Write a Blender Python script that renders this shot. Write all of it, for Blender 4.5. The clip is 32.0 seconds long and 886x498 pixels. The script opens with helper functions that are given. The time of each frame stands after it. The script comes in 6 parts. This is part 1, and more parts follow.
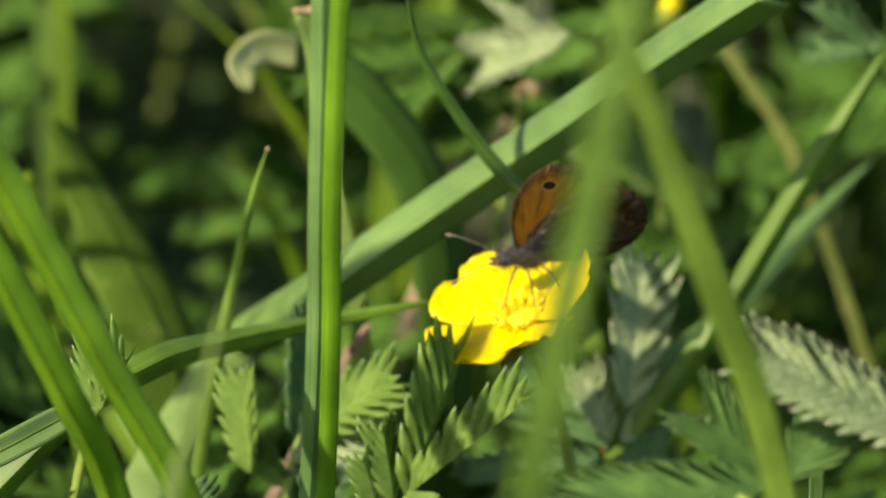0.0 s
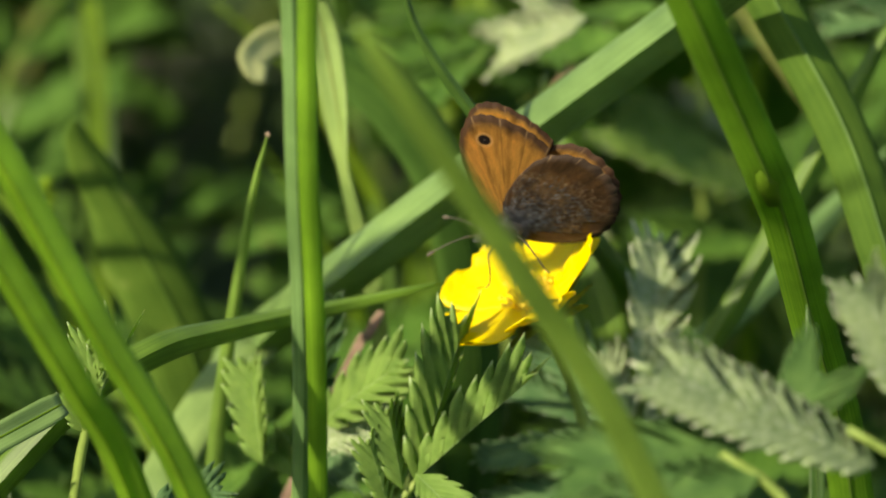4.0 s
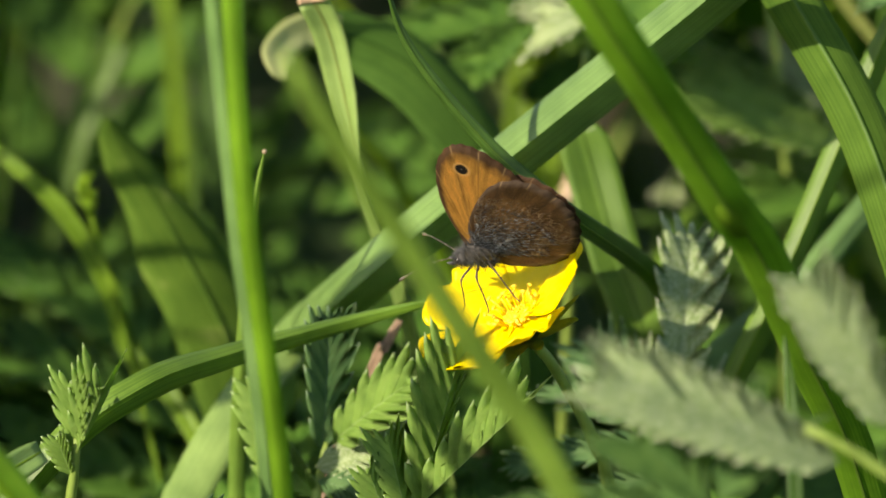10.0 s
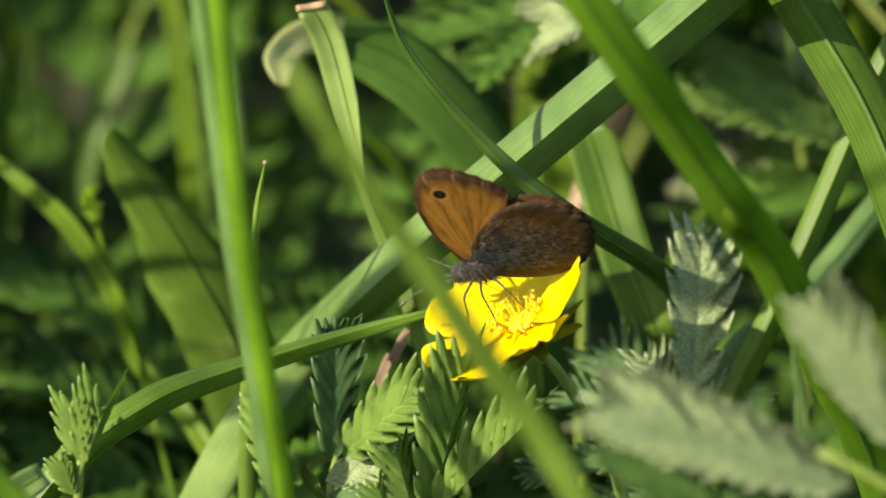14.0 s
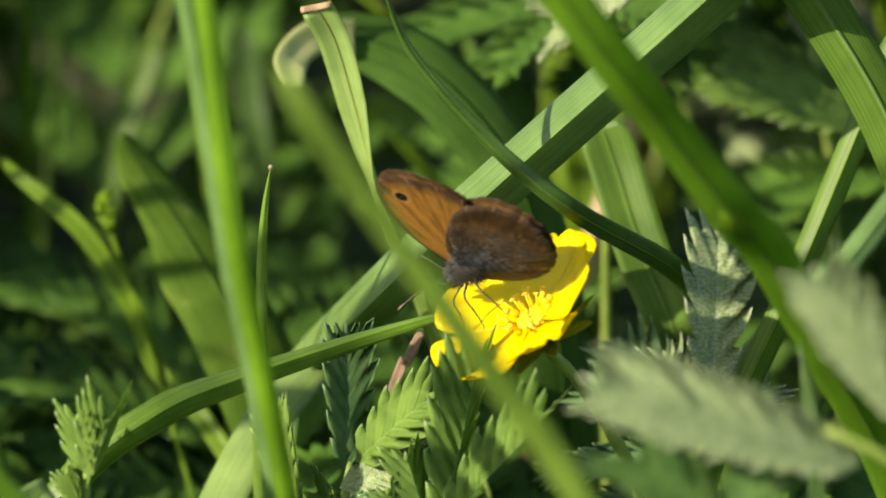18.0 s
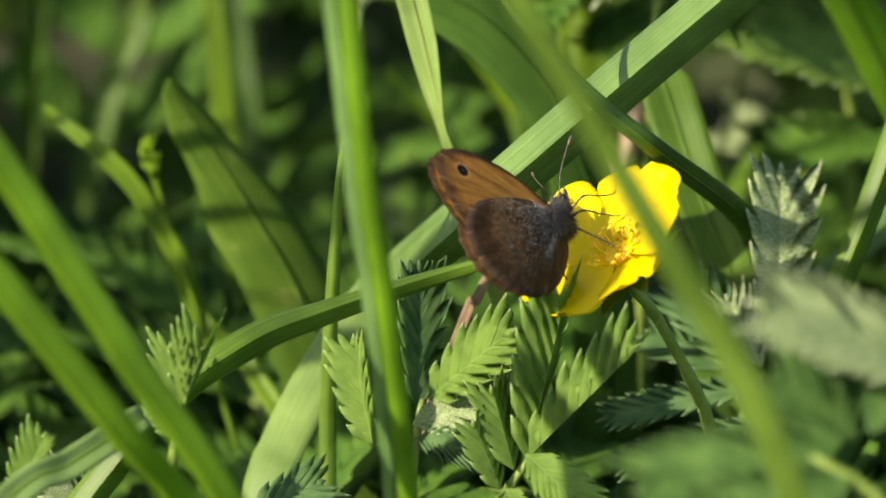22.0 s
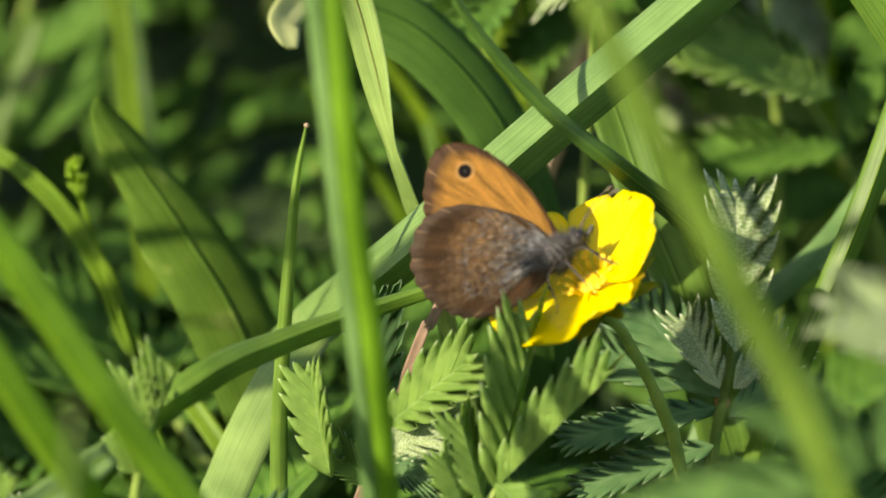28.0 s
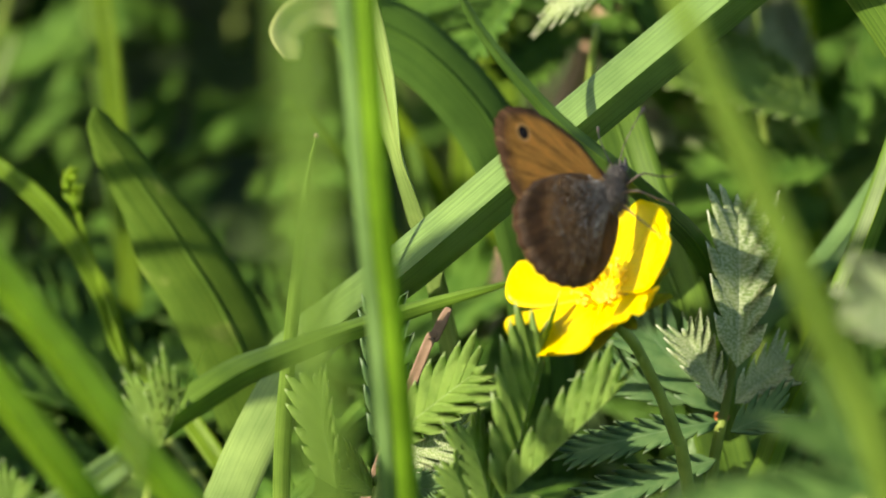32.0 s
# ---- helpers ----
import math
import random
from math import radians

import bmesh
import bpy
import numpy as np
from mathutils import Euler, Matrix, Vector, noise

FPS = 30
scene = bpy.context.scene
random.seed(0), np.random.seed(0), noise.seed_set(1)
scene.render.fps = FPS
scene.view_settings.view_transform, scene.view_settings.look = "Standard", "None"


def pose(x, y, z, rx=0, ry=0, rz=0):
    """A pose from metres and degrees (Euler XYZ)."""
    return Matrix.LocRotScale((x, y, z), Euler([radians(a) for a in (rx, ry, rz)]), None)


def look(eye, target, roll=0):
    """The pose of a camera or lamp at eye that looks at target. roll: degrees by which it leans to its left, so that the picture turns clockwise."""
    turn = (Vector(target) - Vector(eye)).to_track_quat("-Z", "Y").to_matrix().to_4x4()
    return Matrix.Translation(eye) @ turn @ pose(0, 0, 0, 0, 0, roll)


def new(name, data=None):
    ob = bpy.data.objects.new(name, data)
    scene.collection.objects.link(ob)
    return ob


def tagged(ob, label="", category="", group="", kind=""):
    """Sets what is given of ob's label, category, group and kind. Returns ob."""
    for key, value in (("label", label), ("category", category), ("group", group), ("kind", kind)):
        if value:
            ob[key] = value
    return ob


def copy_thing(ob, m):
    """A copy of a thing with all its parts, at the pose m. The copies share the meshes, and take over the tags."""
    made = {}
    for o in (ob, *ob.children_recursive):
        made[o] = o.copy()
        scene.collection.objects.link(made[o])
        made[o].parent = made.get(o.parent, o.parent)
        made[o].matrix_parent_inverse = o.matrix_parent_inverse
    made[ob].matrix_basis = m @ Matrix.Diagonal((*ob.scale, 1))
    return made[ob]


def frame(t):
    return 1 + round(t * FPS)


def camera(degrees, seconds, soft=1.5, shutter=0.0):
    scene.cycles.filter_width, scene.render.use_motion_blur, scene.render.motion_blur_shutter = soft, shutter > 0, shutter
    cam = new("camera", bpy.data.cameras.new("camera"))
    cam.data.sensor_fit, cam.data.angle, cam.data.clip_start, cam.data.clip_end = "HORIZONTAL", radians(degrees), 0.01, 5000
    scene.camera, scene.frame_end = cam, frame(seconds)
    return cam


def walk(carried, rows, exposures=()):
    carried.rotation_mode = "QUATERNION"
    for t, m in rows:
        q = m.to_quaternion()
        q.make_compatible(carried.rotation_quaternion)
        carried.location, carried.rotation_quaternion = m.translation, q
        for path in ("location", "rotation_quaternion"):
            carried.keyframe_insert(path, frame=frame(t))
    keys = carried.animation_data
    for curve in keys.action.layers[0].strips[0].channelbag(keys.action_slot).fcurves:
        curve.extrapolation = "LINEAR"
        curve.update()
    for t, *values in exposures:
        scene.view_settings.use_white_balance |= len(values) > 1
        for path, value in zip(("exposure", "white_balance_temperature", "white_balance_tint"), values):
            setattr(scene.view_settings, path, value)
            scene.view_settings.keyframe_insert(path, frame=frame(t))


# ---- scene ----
# A small brown and orange butterfly on a silverweed flower, seen through a long lens from a hand-held camera.
cam = camera(11, 32.0, soft=1.7)
cam.data.dof.use_dof = True
cam.data.dof.focus_distance = 0.467
cam.data.dof.aperture_fstop = 22.5

walk(cam, [
    (0.0, look((-0.0724, -0.4678, 0.2239), (-0.0034, -0.0255, 0.0875), 7.18)),
    (0.5, look((-0.0616, -0.4647, 0.2255), (-0.0014, -0.0218, 0.0869), 6.72)),
    (1.0, look((-0.0652, -0.4648, 0.2236), (-0.0017, -0.0220, 0.0862), 6.63)),
    (1.5, look((-0.0600, -0.4629, 0.2240), (-0.0025, -0.0197, 0.0850), 5.73)),
    (2.0, look((-0.0611, -0.4636, 0.2218), (-0.0027, -0.0199, 0.0851), 5.74)),
    (2.5, look((-0.0573, -0.4623, 0.2196), (-0.0006, -0.0182, 0.0834), 5.54)),
    (3.0, look((-0.0583, -0.4625, 0.2179), (-0.0011, -0.0181, 0.0830), 5.45)),
    (3.5, look((-0.0565, -0.4639, 0.2152), (-0.0035, -0.0185, 0.0818), 5.19)),
    (4.0, look((-0.0485, -0.4675, 0.2128), (-0.0018, -0.0202, 0.0833), 4.50)),
    (4.5, look((-0.0445, -0.4681, 0.2157), (0.0012, -0.0200, 0.0885), 4.34)),
    (6.5, look((-0.0281, -0.4657, 0.2238), (0.0010, -0.0194, 0.0858), 1.96)),
    (7.0, look((-0.0232, -0.4676, 0.2295), (0.0003, -0.0225, 0.0866), 2.89)),
    (7.5, look((-0.0172, -0.4655, 0.2344), (0.0004, -0.0212, 0.0883), 2.34)),
    (8.0, look((-0.0104, -0.4646, 0.2383), (0.0026, -0.0212, 0.0890), 1.75)),
    (8.5, look((-0.0070, -0.4616, 0.2375), (-0.0002, -0.0188, 0.0860), 1.19)),
    (9.0, look((-0.0010, -0.4562, 0.2418), (0.0059, -0.0146, 0.0871), 0.88)),
    (9.5, look((0.0017, -0.4505, 0.2424), (0.0039, -0.0103, 0.0836), 0.86)),
    (10.0, look((0.0004, -0.4465, 0.2411), (0.0001, -0.0065, 0.0815), 0.47)),
    (10.5, look((0.0003, -0.4419, 0.2408), (0.0012, -0.0021, 0.0807), 0.43)),
    (11.0, look((0.0000, -0.4400, 0.2400), (0.0000, -0.0002, 0.0800), -0.00)),
    (11.5, look((0.0016, -0.4386, 0.2411), (-0.0000, 0.0010, 0.0804), -0.42)),
    (12.0, look((0.0019, -0.4380, 0.2406), (-0.0002, 0.0016, 0.0802), -0.46)),
    (12.5, look((0.0028, -0.4382, 0.2410), (-0.0004, 0.0012, 0.0800), -0.57)),
    (13.0, look((0.0042, -0.4380, 0.2414), (-0.0000, 0.0009, 0.0790), -0.89)),
    (13.5, look((0.0041, -0.4391, 0.2422), (-0.0005, -0.0001, 0.0802), -1.09)),
    (14.0, look((0.0060, -0.4385, 0.2421), (-0.0004, 0.0004, 0.0799), -1.20)),
    (14.5, look((0.0073, -0.4389, 0.2433), (-0.0013, -0.0003, 0.0804), -1.61)),
    (16.5, look((0.0148, -0.4336, 0.2419), (-0.0012, 0.0047, 0.0786), -2.52)),
    (17.0, look((0.0166, -0.4323, 0.2428), (-0.0015, 0.0054, 0.0784), -2.86)),
    (17.5, look((0.0152, -0.4318, 0.2426), (-0.0021, 0.0059, 0.0778), -2.91)),
    (18.0, look((0.0151, -0.4314, 0.2422), (-0.0015, 0.0065, 0.0779), -2.85)),
    (18.5, look((0.0148, -0.4300, 0.2417), (-0.0018, 0.0078, 0.0772), -2.77)),
    (19.0, look((0.0129, -0.4307, 0.2396), (-0.0048, 0.0072, 0.0754), -3.03)),
    (19.5, look((0.0090, -0.4309, 0.2376), (-0.0094, 0.0073, 0.0742), -2.83)),
    (20.0, look((0.0018, -0.4315, 0.2362), (-0.0113, 0.0066, 0.0722), -2.05)),
    (20.5, look((-0.0011, -0.4354, 0.2370), (-0.0091, 0.0038, 0.0753), -1.80)),
    (21.0, look((-0.0105, -0.4403, 0.2352), (-0.0129, 0.0006, 0.0783), -1.31)),
    (21.5, look((-0.0161, -0.4383, 0.2355), (-0.0082, 0.0015, 0.0758), -1.43)),
    (22.0, look((-0.0223, -0.4379, 0.2331), (-0.0097, 0.0017, 0.0731), -0.90)),
    (22.5, look((-0.0300, -0.4362, 0.2331), (-0.0089, 0.0029, 0.0727), -0.14)),
    (23.0, look((-0.0361, -0.4342, 0.2317), (-0.0105, 0.0047, 0.0715), 0.15)),
    (23.5, look((-0.0371, -0.4327, 0.2311), (-0.0096, 0.0061, 0.0708), 0.27)),
    (24.0, look((-0.0349, -0.4315, 0.2310), (-0.0104, 0.0072, 0.0699), 0.19)),
    (24.5, look((-0.0324, -0.4317, 0.2305), (-0.0100, 0.0076, 0.0706), -0.13)),
    (25.0, look((-0.0337, -0.4299, 0.2313), (-0.0134, 0.0087, 0.0694), -0.33)),
    (25.5, look((-0.0296, -0.4296, 0.2302), (-0.0123, 0.0096, 0.0695), -0.46)),
    (27.5, look((-0.0425, -0.4254, 0.2375), (-0.0071, 0.0112, 0.0725), -0.34)),
    (28.0, look((-0.0448, -0.4236, 0.2347), (-0.0046, 0.0131, 0.0713), -0.40)),
    (28.5, look((-0.0484, -0.4233, 0.2355), (-0.0049, 0.0125, 0.0706), -0.02)),
    (29.0, look((-0.0476, -0.4234, 0.2340), (-0.0035, 0.0130, 0.0707), -0.04)),
    (29.5, look((-0.0507, -0.4254, 0.2320), (-0.0064, 0.0116, 0.0705), -0.12)),
    (30.0, look((-0.0548, -0.4242, 0.2319), (-0.0071, 0.0122, 0.0698), 0.19)),
    (30.5, look((-0.0551, -0.4251, 0.2326), (-0.0060, 0.0116, 0.0718), 0.24)),
    (31.0, look((-0.0574, -0.4242, 0.2329), (-0.0055, 0.0124, 0.0726), 0.34)),
    (31.5, look((-0.0568, -0.4247, 0.2322), (-0.0054, 0.0125, 0.0733), 0.26)),
    (32.0, look((-0.0581, -0.4236, 0.2322), (-0.0052, 0.0132, 0.0726), 0.66)),
], exposures=((0, 0.62, 7300, 12.5), (4, 0.64, 7300, 12.5), (9, 0.74, 7300, 12.5), (18, 0.76, 7300, 12.5), (22, 0.74, 7300, 12.5), (25, 0.90, 7300, 12.5), (32, 0.87, 7300, 12.5)))

# Light: late sun from the side with a clear sky
SUN_EL, SUN_AZ = radians(33), radians(236)   # azimuth clockwise from +y
sun_way = Vector((math.sin(SUN_AZ) * math.cos(SUN_EL), math.cos(SUN_AZ) * math.cos(SUN_EL), math.sin(SUN_EL)))
world = bpy.data.worlds.new("sky")
scene.world = world
world.use_nodes = True
sky = world.node_tree.nodes.new("ShaderNodeTexSky")
sky.sky_type, sky.sun_disc = "NISHITA", False
sky.sun_elevation, sky.sun_rotation = SUN_EL, SUN_AZ
world.node_tree.links.new(sky.outputs[0], world.node_tree.nodes["Background"].inputs[0])
world.node_tree.nodes["Background"].inputs[1].default_value = 0.13
sun_lamp = bpy.data.lights.new("sun", "SUN")
sun_lamp.energy, sun_lamp.angle, sun_lamp.color = 4.8, radians(0.6), (1.0, 0.93, 0.80)
sun_ob = new("sun", sun_lamp)
sun_ob.matrix_world = look(sun_way, (0, 0, 0))



# ---- materials ----
def nodes_of(name):
    m = bpy.data.materials.new(name)
    m.use_nodes = True
    nt = m.node_tree
    nt.nodes.clear()
    return m, nt, nt.nodes.new("ShaderNodeOutputMaterial")


def ramp_node(nt, stops):
    r = nt.nodes.new("ShaderNodeValToRGB")
    e = r.color_ramp.elements
    while len(e) < len(stops):
        e.new(0.5)
    for el, (p, c) in zip(e, stops):
        el.position, el.color = p, (*c, 1)
    return r


def node(nt, kind, **inputs):
    n = nt.nodes.new(kind)
    for k, v in inputs.items():
        n.inputs[k.replace("_", " ")].default_value = v
    return n


def mix_colour(nt, fac, a, b, blend="MIX"):
    n = nt.nodes.new("ShaderNodeMix")
    n.data_type, n.blend_type = "RGBA", blend
    for sock, v in ((n.inputs[0], fac), (n.inputs[6], a), (n.inputs[7], b)):
        if isinstance(v, (int, float)):
            sock.default_value = v
        elif isinstance(v, tuple):
            sock.default_value = (*v, 1)
        else:
            nt.links.new(v, sock)
    return n.outputs[2]


def leafy(nt, out, colour, rough, through_colour, through_amount, normal, sheen=0.0, gloss=0.3):
    """A thin leaf: a glossy coat over a surface that also lets light through."""
    b = nt.nodes.new("ShaderNodeBsdfPrincipled")
    b.inputs["Roughness"].default_value = rough
    b.inputs["Sheen Weight"].default_value = sheen
    b.inputs["Specular IOR Level"].default_value = gloss
    nt.links.new(colour, b.inputs["Base Color"])
    tr = nt.nodes.new("ShaderNodeBsdfTranslucent")
    nt.links.new(through_colour, tr.inputs["Color"])
    if normal:
        nt.links.new(normal, b.inputs["Normal"])
        nt.links.new(normal, tr.inputs["Normal"])
    mx = nt.nodes.new("ShaderNodeMixShader")
    mx.inputs[0].default_value = through_amount
    nt.links.new(b.outputs[0], mx.inputs[1])
    nt.links.new(tr.outputs[0], mx.inputs[2])
    nt.links.new(mx.outputs[0], out.inputs[0])
    return b


def blade_material(name, deep, fresh, shine, dry=(0.42, 0.33, 0.14), dryness=0.0, rough=0.42, amount=0.34, gloss=0.3):
    """Grass: fine parallel veins along the blade, blotches, a dry tip."""
    m, nt, out = nodes_of(name)
    uv = nt.nodes.new("ShaderNodeUVMap")
    sep = nt.nodes.new("ShaderNodeSeparateXYZ")
    nt.links.new(uv.outputs[0], sep.inputs[0])
    # veins: the first coordinate runs across the blade in millimetres, the second along it
    mp = node(nt, "ShaderNodeMapping", Scale=(5.5, 0.035, 1.0))
    nt.links.new(uv.outputs[0], mp.inputs[0])
    veins = node(nt, "ShaderNodeTexNoise", Scale=1.0, Detail=3.0)
    nt.links.new(mp.outputs[0], veins.inputs["Vector"])
    geo = nt.nodes.new("ShaderNodeNewGeometry")
    blot = node(nt, "ShaderNodeTexNoise", Scale=160.0, Detail=4.0)
    nt.links.new(geo.outputs["Position"], blot.inputs["Vector"])
    fine = node(nt, "ShaderNodeTexNoise", Scale=1500.0, Detail=2.0)
    nt.links.new(geo.outputs["Position"], fine.inputs["Vector"])
    info = nt.nodes.new("ShaderNodeObjectInfo")
    r1 = ramp_node(nt, [(0.32, deep), (0.68, fresh)])
    nt.links.new(veins.outputs[0], r1.inputs[0])
    r2 = ramp_node(nt, [(0.35, (0.72, 0.76, 0.70)), (0.7, (1.16, 1.12, 1.1))])
    nt.links.new(blot.outputs[0], r2.inputs[0])
    c = mix_colour(nt, 1.0, r1.outputs[0], r2.outputs[0], "MULTIPLY")
    own = ramp_node(nt, [(0.0, (0.82, 0.88, 0.9)), (1.0, (1.15, 1.08, 0.95))])
    nt.links.new(info.outputs["Random"], own.inputs[0])
    c = mix_colour(nt, 1.0, c, own.outputs[0], "MULTIPLY")
    if dryness:
        rd = ramp_node(nt, [(0.62 - dryness * 0.4, (0, 0, 0)), (0.74 - dryness * 0.25, (1, 1, 1))])
        nt.links.new(blot.outputs[0], rd.inputs[0])
        c = mix_colour(nt, rd.outputs[0], c, dry)
    th = mix_colour(nt, 1.0, c, shine, "MULTIPLY")
    bump = node(nt, "ShaderNodeBump", Strength=0.35, Distance=0.00015)
    nt.links.new(veins.outputs[0], bump.inputs["Height"])
    leafy(nt, out, c, rough, th, amount, bump.outputs[0], 0.0, gloss)
    return m


def leaf_material(name, deep, fresh, silver, hair, shine, amount=0.3, rough=0.6):
    """Silverweed: darker between the veins, silky hairs that whiten the rim and the teeth."""
    m, nt, out = nodes_of(name)
    uv = nt.nodes.new("ShaderNodeUVMap")
    sep = nt.nodes.new("ShaderNodeSeparateXYZ")
    nt.links.new(uv.outputs[0], sep.inputs[0])
    geo = nt.nodes.new("ShaderNodeNewGeometry")
    blot = node(nt, "ShaderNodeTexNoise", Scale=420.0, Detail=5.0)
    nt.links.new(geo.outputs["Position"], blot.inputs["Vector"])
    mp = node(nt, "ShaderNodeMapping", Scale=(9.0, 60.0, 1.0))
    nt.links.new(uv.outputs[0], mp.inputs[0])
    silk = node(nt, "ShaderNodeTexNoise", Scale=1.0, Detail=3.0)
    nt.links.new(mp.outputs[0], silk.inputs["Vector"])
    r1 = ramp_node(nt, [(0.34, deep), (0.68, fresh)])
    nt.links.new(blot.outputs[0], r1.inputs[0])
    # u: 0 at the midrib, 1 at the tips of the teeth
    rim = ramp_node(nt, [(0.0, (0.25, 0.25, 0.25)), (0.05, (0.0, 0.0, 0.0)), (0.88, (0.05, 0.05, 0.05)), (0.98, (1, 1, 1))])
    nt.links.new(sep.outputs[0], rim.inputs[0])
    s2 = ramp_node(nt, [(0.40, (0, 0, 0)), (0.74, (1, 1, 1))])
    nt.links.new(silk.outputs[0], s2.inputs[0])
    fac = mix_colour(nt, 0.55, rim.outputs[0], s2.outputs[0], "LIGHTEN" if hair > 0.5 else "MULTIPLY")
    fac2 = nt.nodes.new("ShaderNodeMath")
    fac2.operation, fac2.use_clamp = "MULTIPLY", True
    fac2.inputs[1].default_value = 0.35 + hair
    nt.links.new(fac, fac2.inputs[0])
    c = mix_colour(nt, fac2.outputs[0], r1.outputs[0], silver)
    th = mix_colour(nt, 1.0, c, shine, "MULTIPLY")
    bump = node(nt, "ShaderNodeBump", Strength=0.3, Distance=0.0002)
    nt.links.new(blot.outputs[0], bump.inputs["Height"])
    leafy(nt, out, c, 0.68, th, amount, bump.outputs[0], 0.0, 0.2)
    return m


def plain_material(name, a, b, scale, rough=0.6, bump_depth=0.0002, shine=None, amount=0.3):
    m, nt, out = nodes_of(name)
    geo = nt.nodes.new("ShaderNodeTexCoord")
    n1 = node(nt, "ShaderNodeTexNoise", Scale=scale, Detail=6.0)
    nt.links.new(geo.outputs["Object"], n1.inputs["Vector"])
    r1 = ramp_node(nt, [(0.33, a), (0.67, b)])
    nt.links.new(n1.outputs[0], r1.inputs[0])
    bump = node(nt, "ShaderNodeBump", Strength=0.5, Distance=bump_depth)
    nt.links.new(n1.outputs[0], bump.inputs["Height"])
    if shine:
        th = mix_colour(nt, 1.0, r1.outputs[0], shine, "MULTIPLY")
        leafy(nt, out, r1.outputs[0], rough, th, amount, bump.outputs[0])
    else:
        bs = node(nt, "ShaderNodeBsdfPrincipled", Roughness=rough)
        nt.links.new(r1.outputs[0], bs.inputs["Base Color"])
        nt.links.new(bump.outputs[0], bs.inputs["Normal"])
        nt.links.new(bs.outputs[0], out.inputs[0])
    return m


M_GRASS = blade_material("grass", (0.075, 0.160, 0.022), (0.140, 0.260, 0.042), (1.9, 1.9, 0.45), amount=0.36)
M_GRASS_BLUE = blade_material("bluish_grass", (0.125, 0.225, 0.068), (0.19, 0.32, 0.108), (1.5, 1.7, 0.6), rough=0.36, amount=0.28)
M_GRASS_PALE = blade_material("pale_grass", (0.17, 0.28, 0.075), (0.26, 0.385, 0.125), (1.2, 1.3, 0.6), rough=0.45, amount=0.2)
M_GRASS_YELLOW = blade_material("yellowish_grass", (0.125, 0.235, 0.015), (0.215, 0.345, 0.028), (1.7, 1.7, 0.35), amount=0.44, gloss=0.2)
M_GRASS_FRESH = blade_material("fresh_grass", (0.115, 0.255, 0.016), (0.19, 0.36, 0.030), (1.6, 1.8, 0.35), amount=0.40, gloss=0.25)
M_GRASS_SOFT = blade_material("soft_green_grass", (0.150, 0.265, 0.045), (0.225, 0.370, 0.075), (1.5, 1.6, 0.45), amount=0.34, gloss=0.25)
M_GRASS_DARK = blade_material("deep_green_grass", (0.040, 0.100, 0.018), (0.080, 0.165, 0.032), (1.9, 2.1, 0.5), amount=0.30)
# grass green darkened to stand for shade, on the arching leaf's midrib
M_GRASS_SHADE = blade_material("shade_green_grass", (0.022, 0.066, 0.010), (0.055, 0.125, 0.020), (1.9, 2.1, 0.5), amount=0.25, rough=0.75, gloss=0.08)
# mottled green, darkened in place of the shade that falls on the broad leaf
M_GRASS_MOTTLED = blade_material("mottled_grass", (0.055, 0.120, 0.017), (0.108, 0.198, 0.032), (1.9, 2.1, 0.5), dry=(0.20, 0.26, 0.06), dryness=0.05, amount=0.36, rough=0.75, gloss=0.05)
M_GRASS_MATT = blade_material("matt_grass", (0.050, 0.118, 0.018), (0.098, 0.190, 0.032), (1.9, 2.0, 0.45), amount=0.36, rough=0.75, gloss=0.08)
M_GRASS_DRY = blade_material("half_dry_grass", (0.17, 0.22, 0.05), (0.28, 0.30, 0.09), (1.4, 1.4, 0.6), dryness=0.15)
M_STRAW = blade_material("straw", (0.34, 0.24, 0.16), (0.50, 0.37, 0.26), (1.2, 1.1, 0.9), amount=0.15)
M_LEAF_WOOLLY = leaf_material("silverweed_woolly", (0.095, 0.170, 0.046), (0.175, 0.260, 0.080), (0.66, 0.71, 0.53), 0.55, (1.4, 1.5, 0.6), amount=0.25)
M_CURL = blade_material("pale_curl", (0.36, 0.41, 0.16), (0.50, 0.53, 0.25), (1.2, 1.2, 0.7), amount=0.3)
# shaded copy of the silverweed green: the dimness is in the colour
M_LEAF_SHADE = leaf_material("silverweed_shaded", (0.045, 0.110, 0.022), (0.090, 0.180, 0.040), (0.30, 0.40, 0.22), 0.1, (1.8, 1.9, 0.5), amount=0.3)
M_HUSK = plain_material("dry_husk", (0.17, 0.11, 0.065), (0.30, 0.20, 0.13), 500, 0.7)
M_LEAF = leaf_material("silverweed", (0.130, 0.235, 0.042), (0.220, 0.350, 0.072), (0.58, 0.66, 0.46), 0.42, (1.9, 1.9, 0.4), amount=0.4)
# darker silverweed green, in place of shade on leaflets turned from the sun
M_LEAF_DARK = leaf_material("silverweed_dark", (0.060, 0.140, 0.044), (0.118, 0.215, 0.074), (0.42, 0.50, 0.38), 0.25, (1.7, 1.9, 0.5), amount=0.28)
M_LEAF_SILVER = leaf_material("silverweed_silver", (0.13, 0.215, 0.060), (0.24, 0.325, 0.112), (0.74, 0.78, 0.60), 0.62, (1.4, 1.5, 0.6), amount=0.25)
M_LEAF_BACK = leaf_material("far_leaf", (0.055, 0.145, 0.018), (0.115, 0.235, 0.034), (0.30, 0.40, 0.20), 0.0, (1.9, 1.9, 0.4), amount=0.38)
M_PETAL = plain_material("petal", (0.86, 0.70, 0.004), (0.92, 0.78, 0.008), 300, 0.35, 0.0001, (1.05, 0.95, 0.3), 0.35)
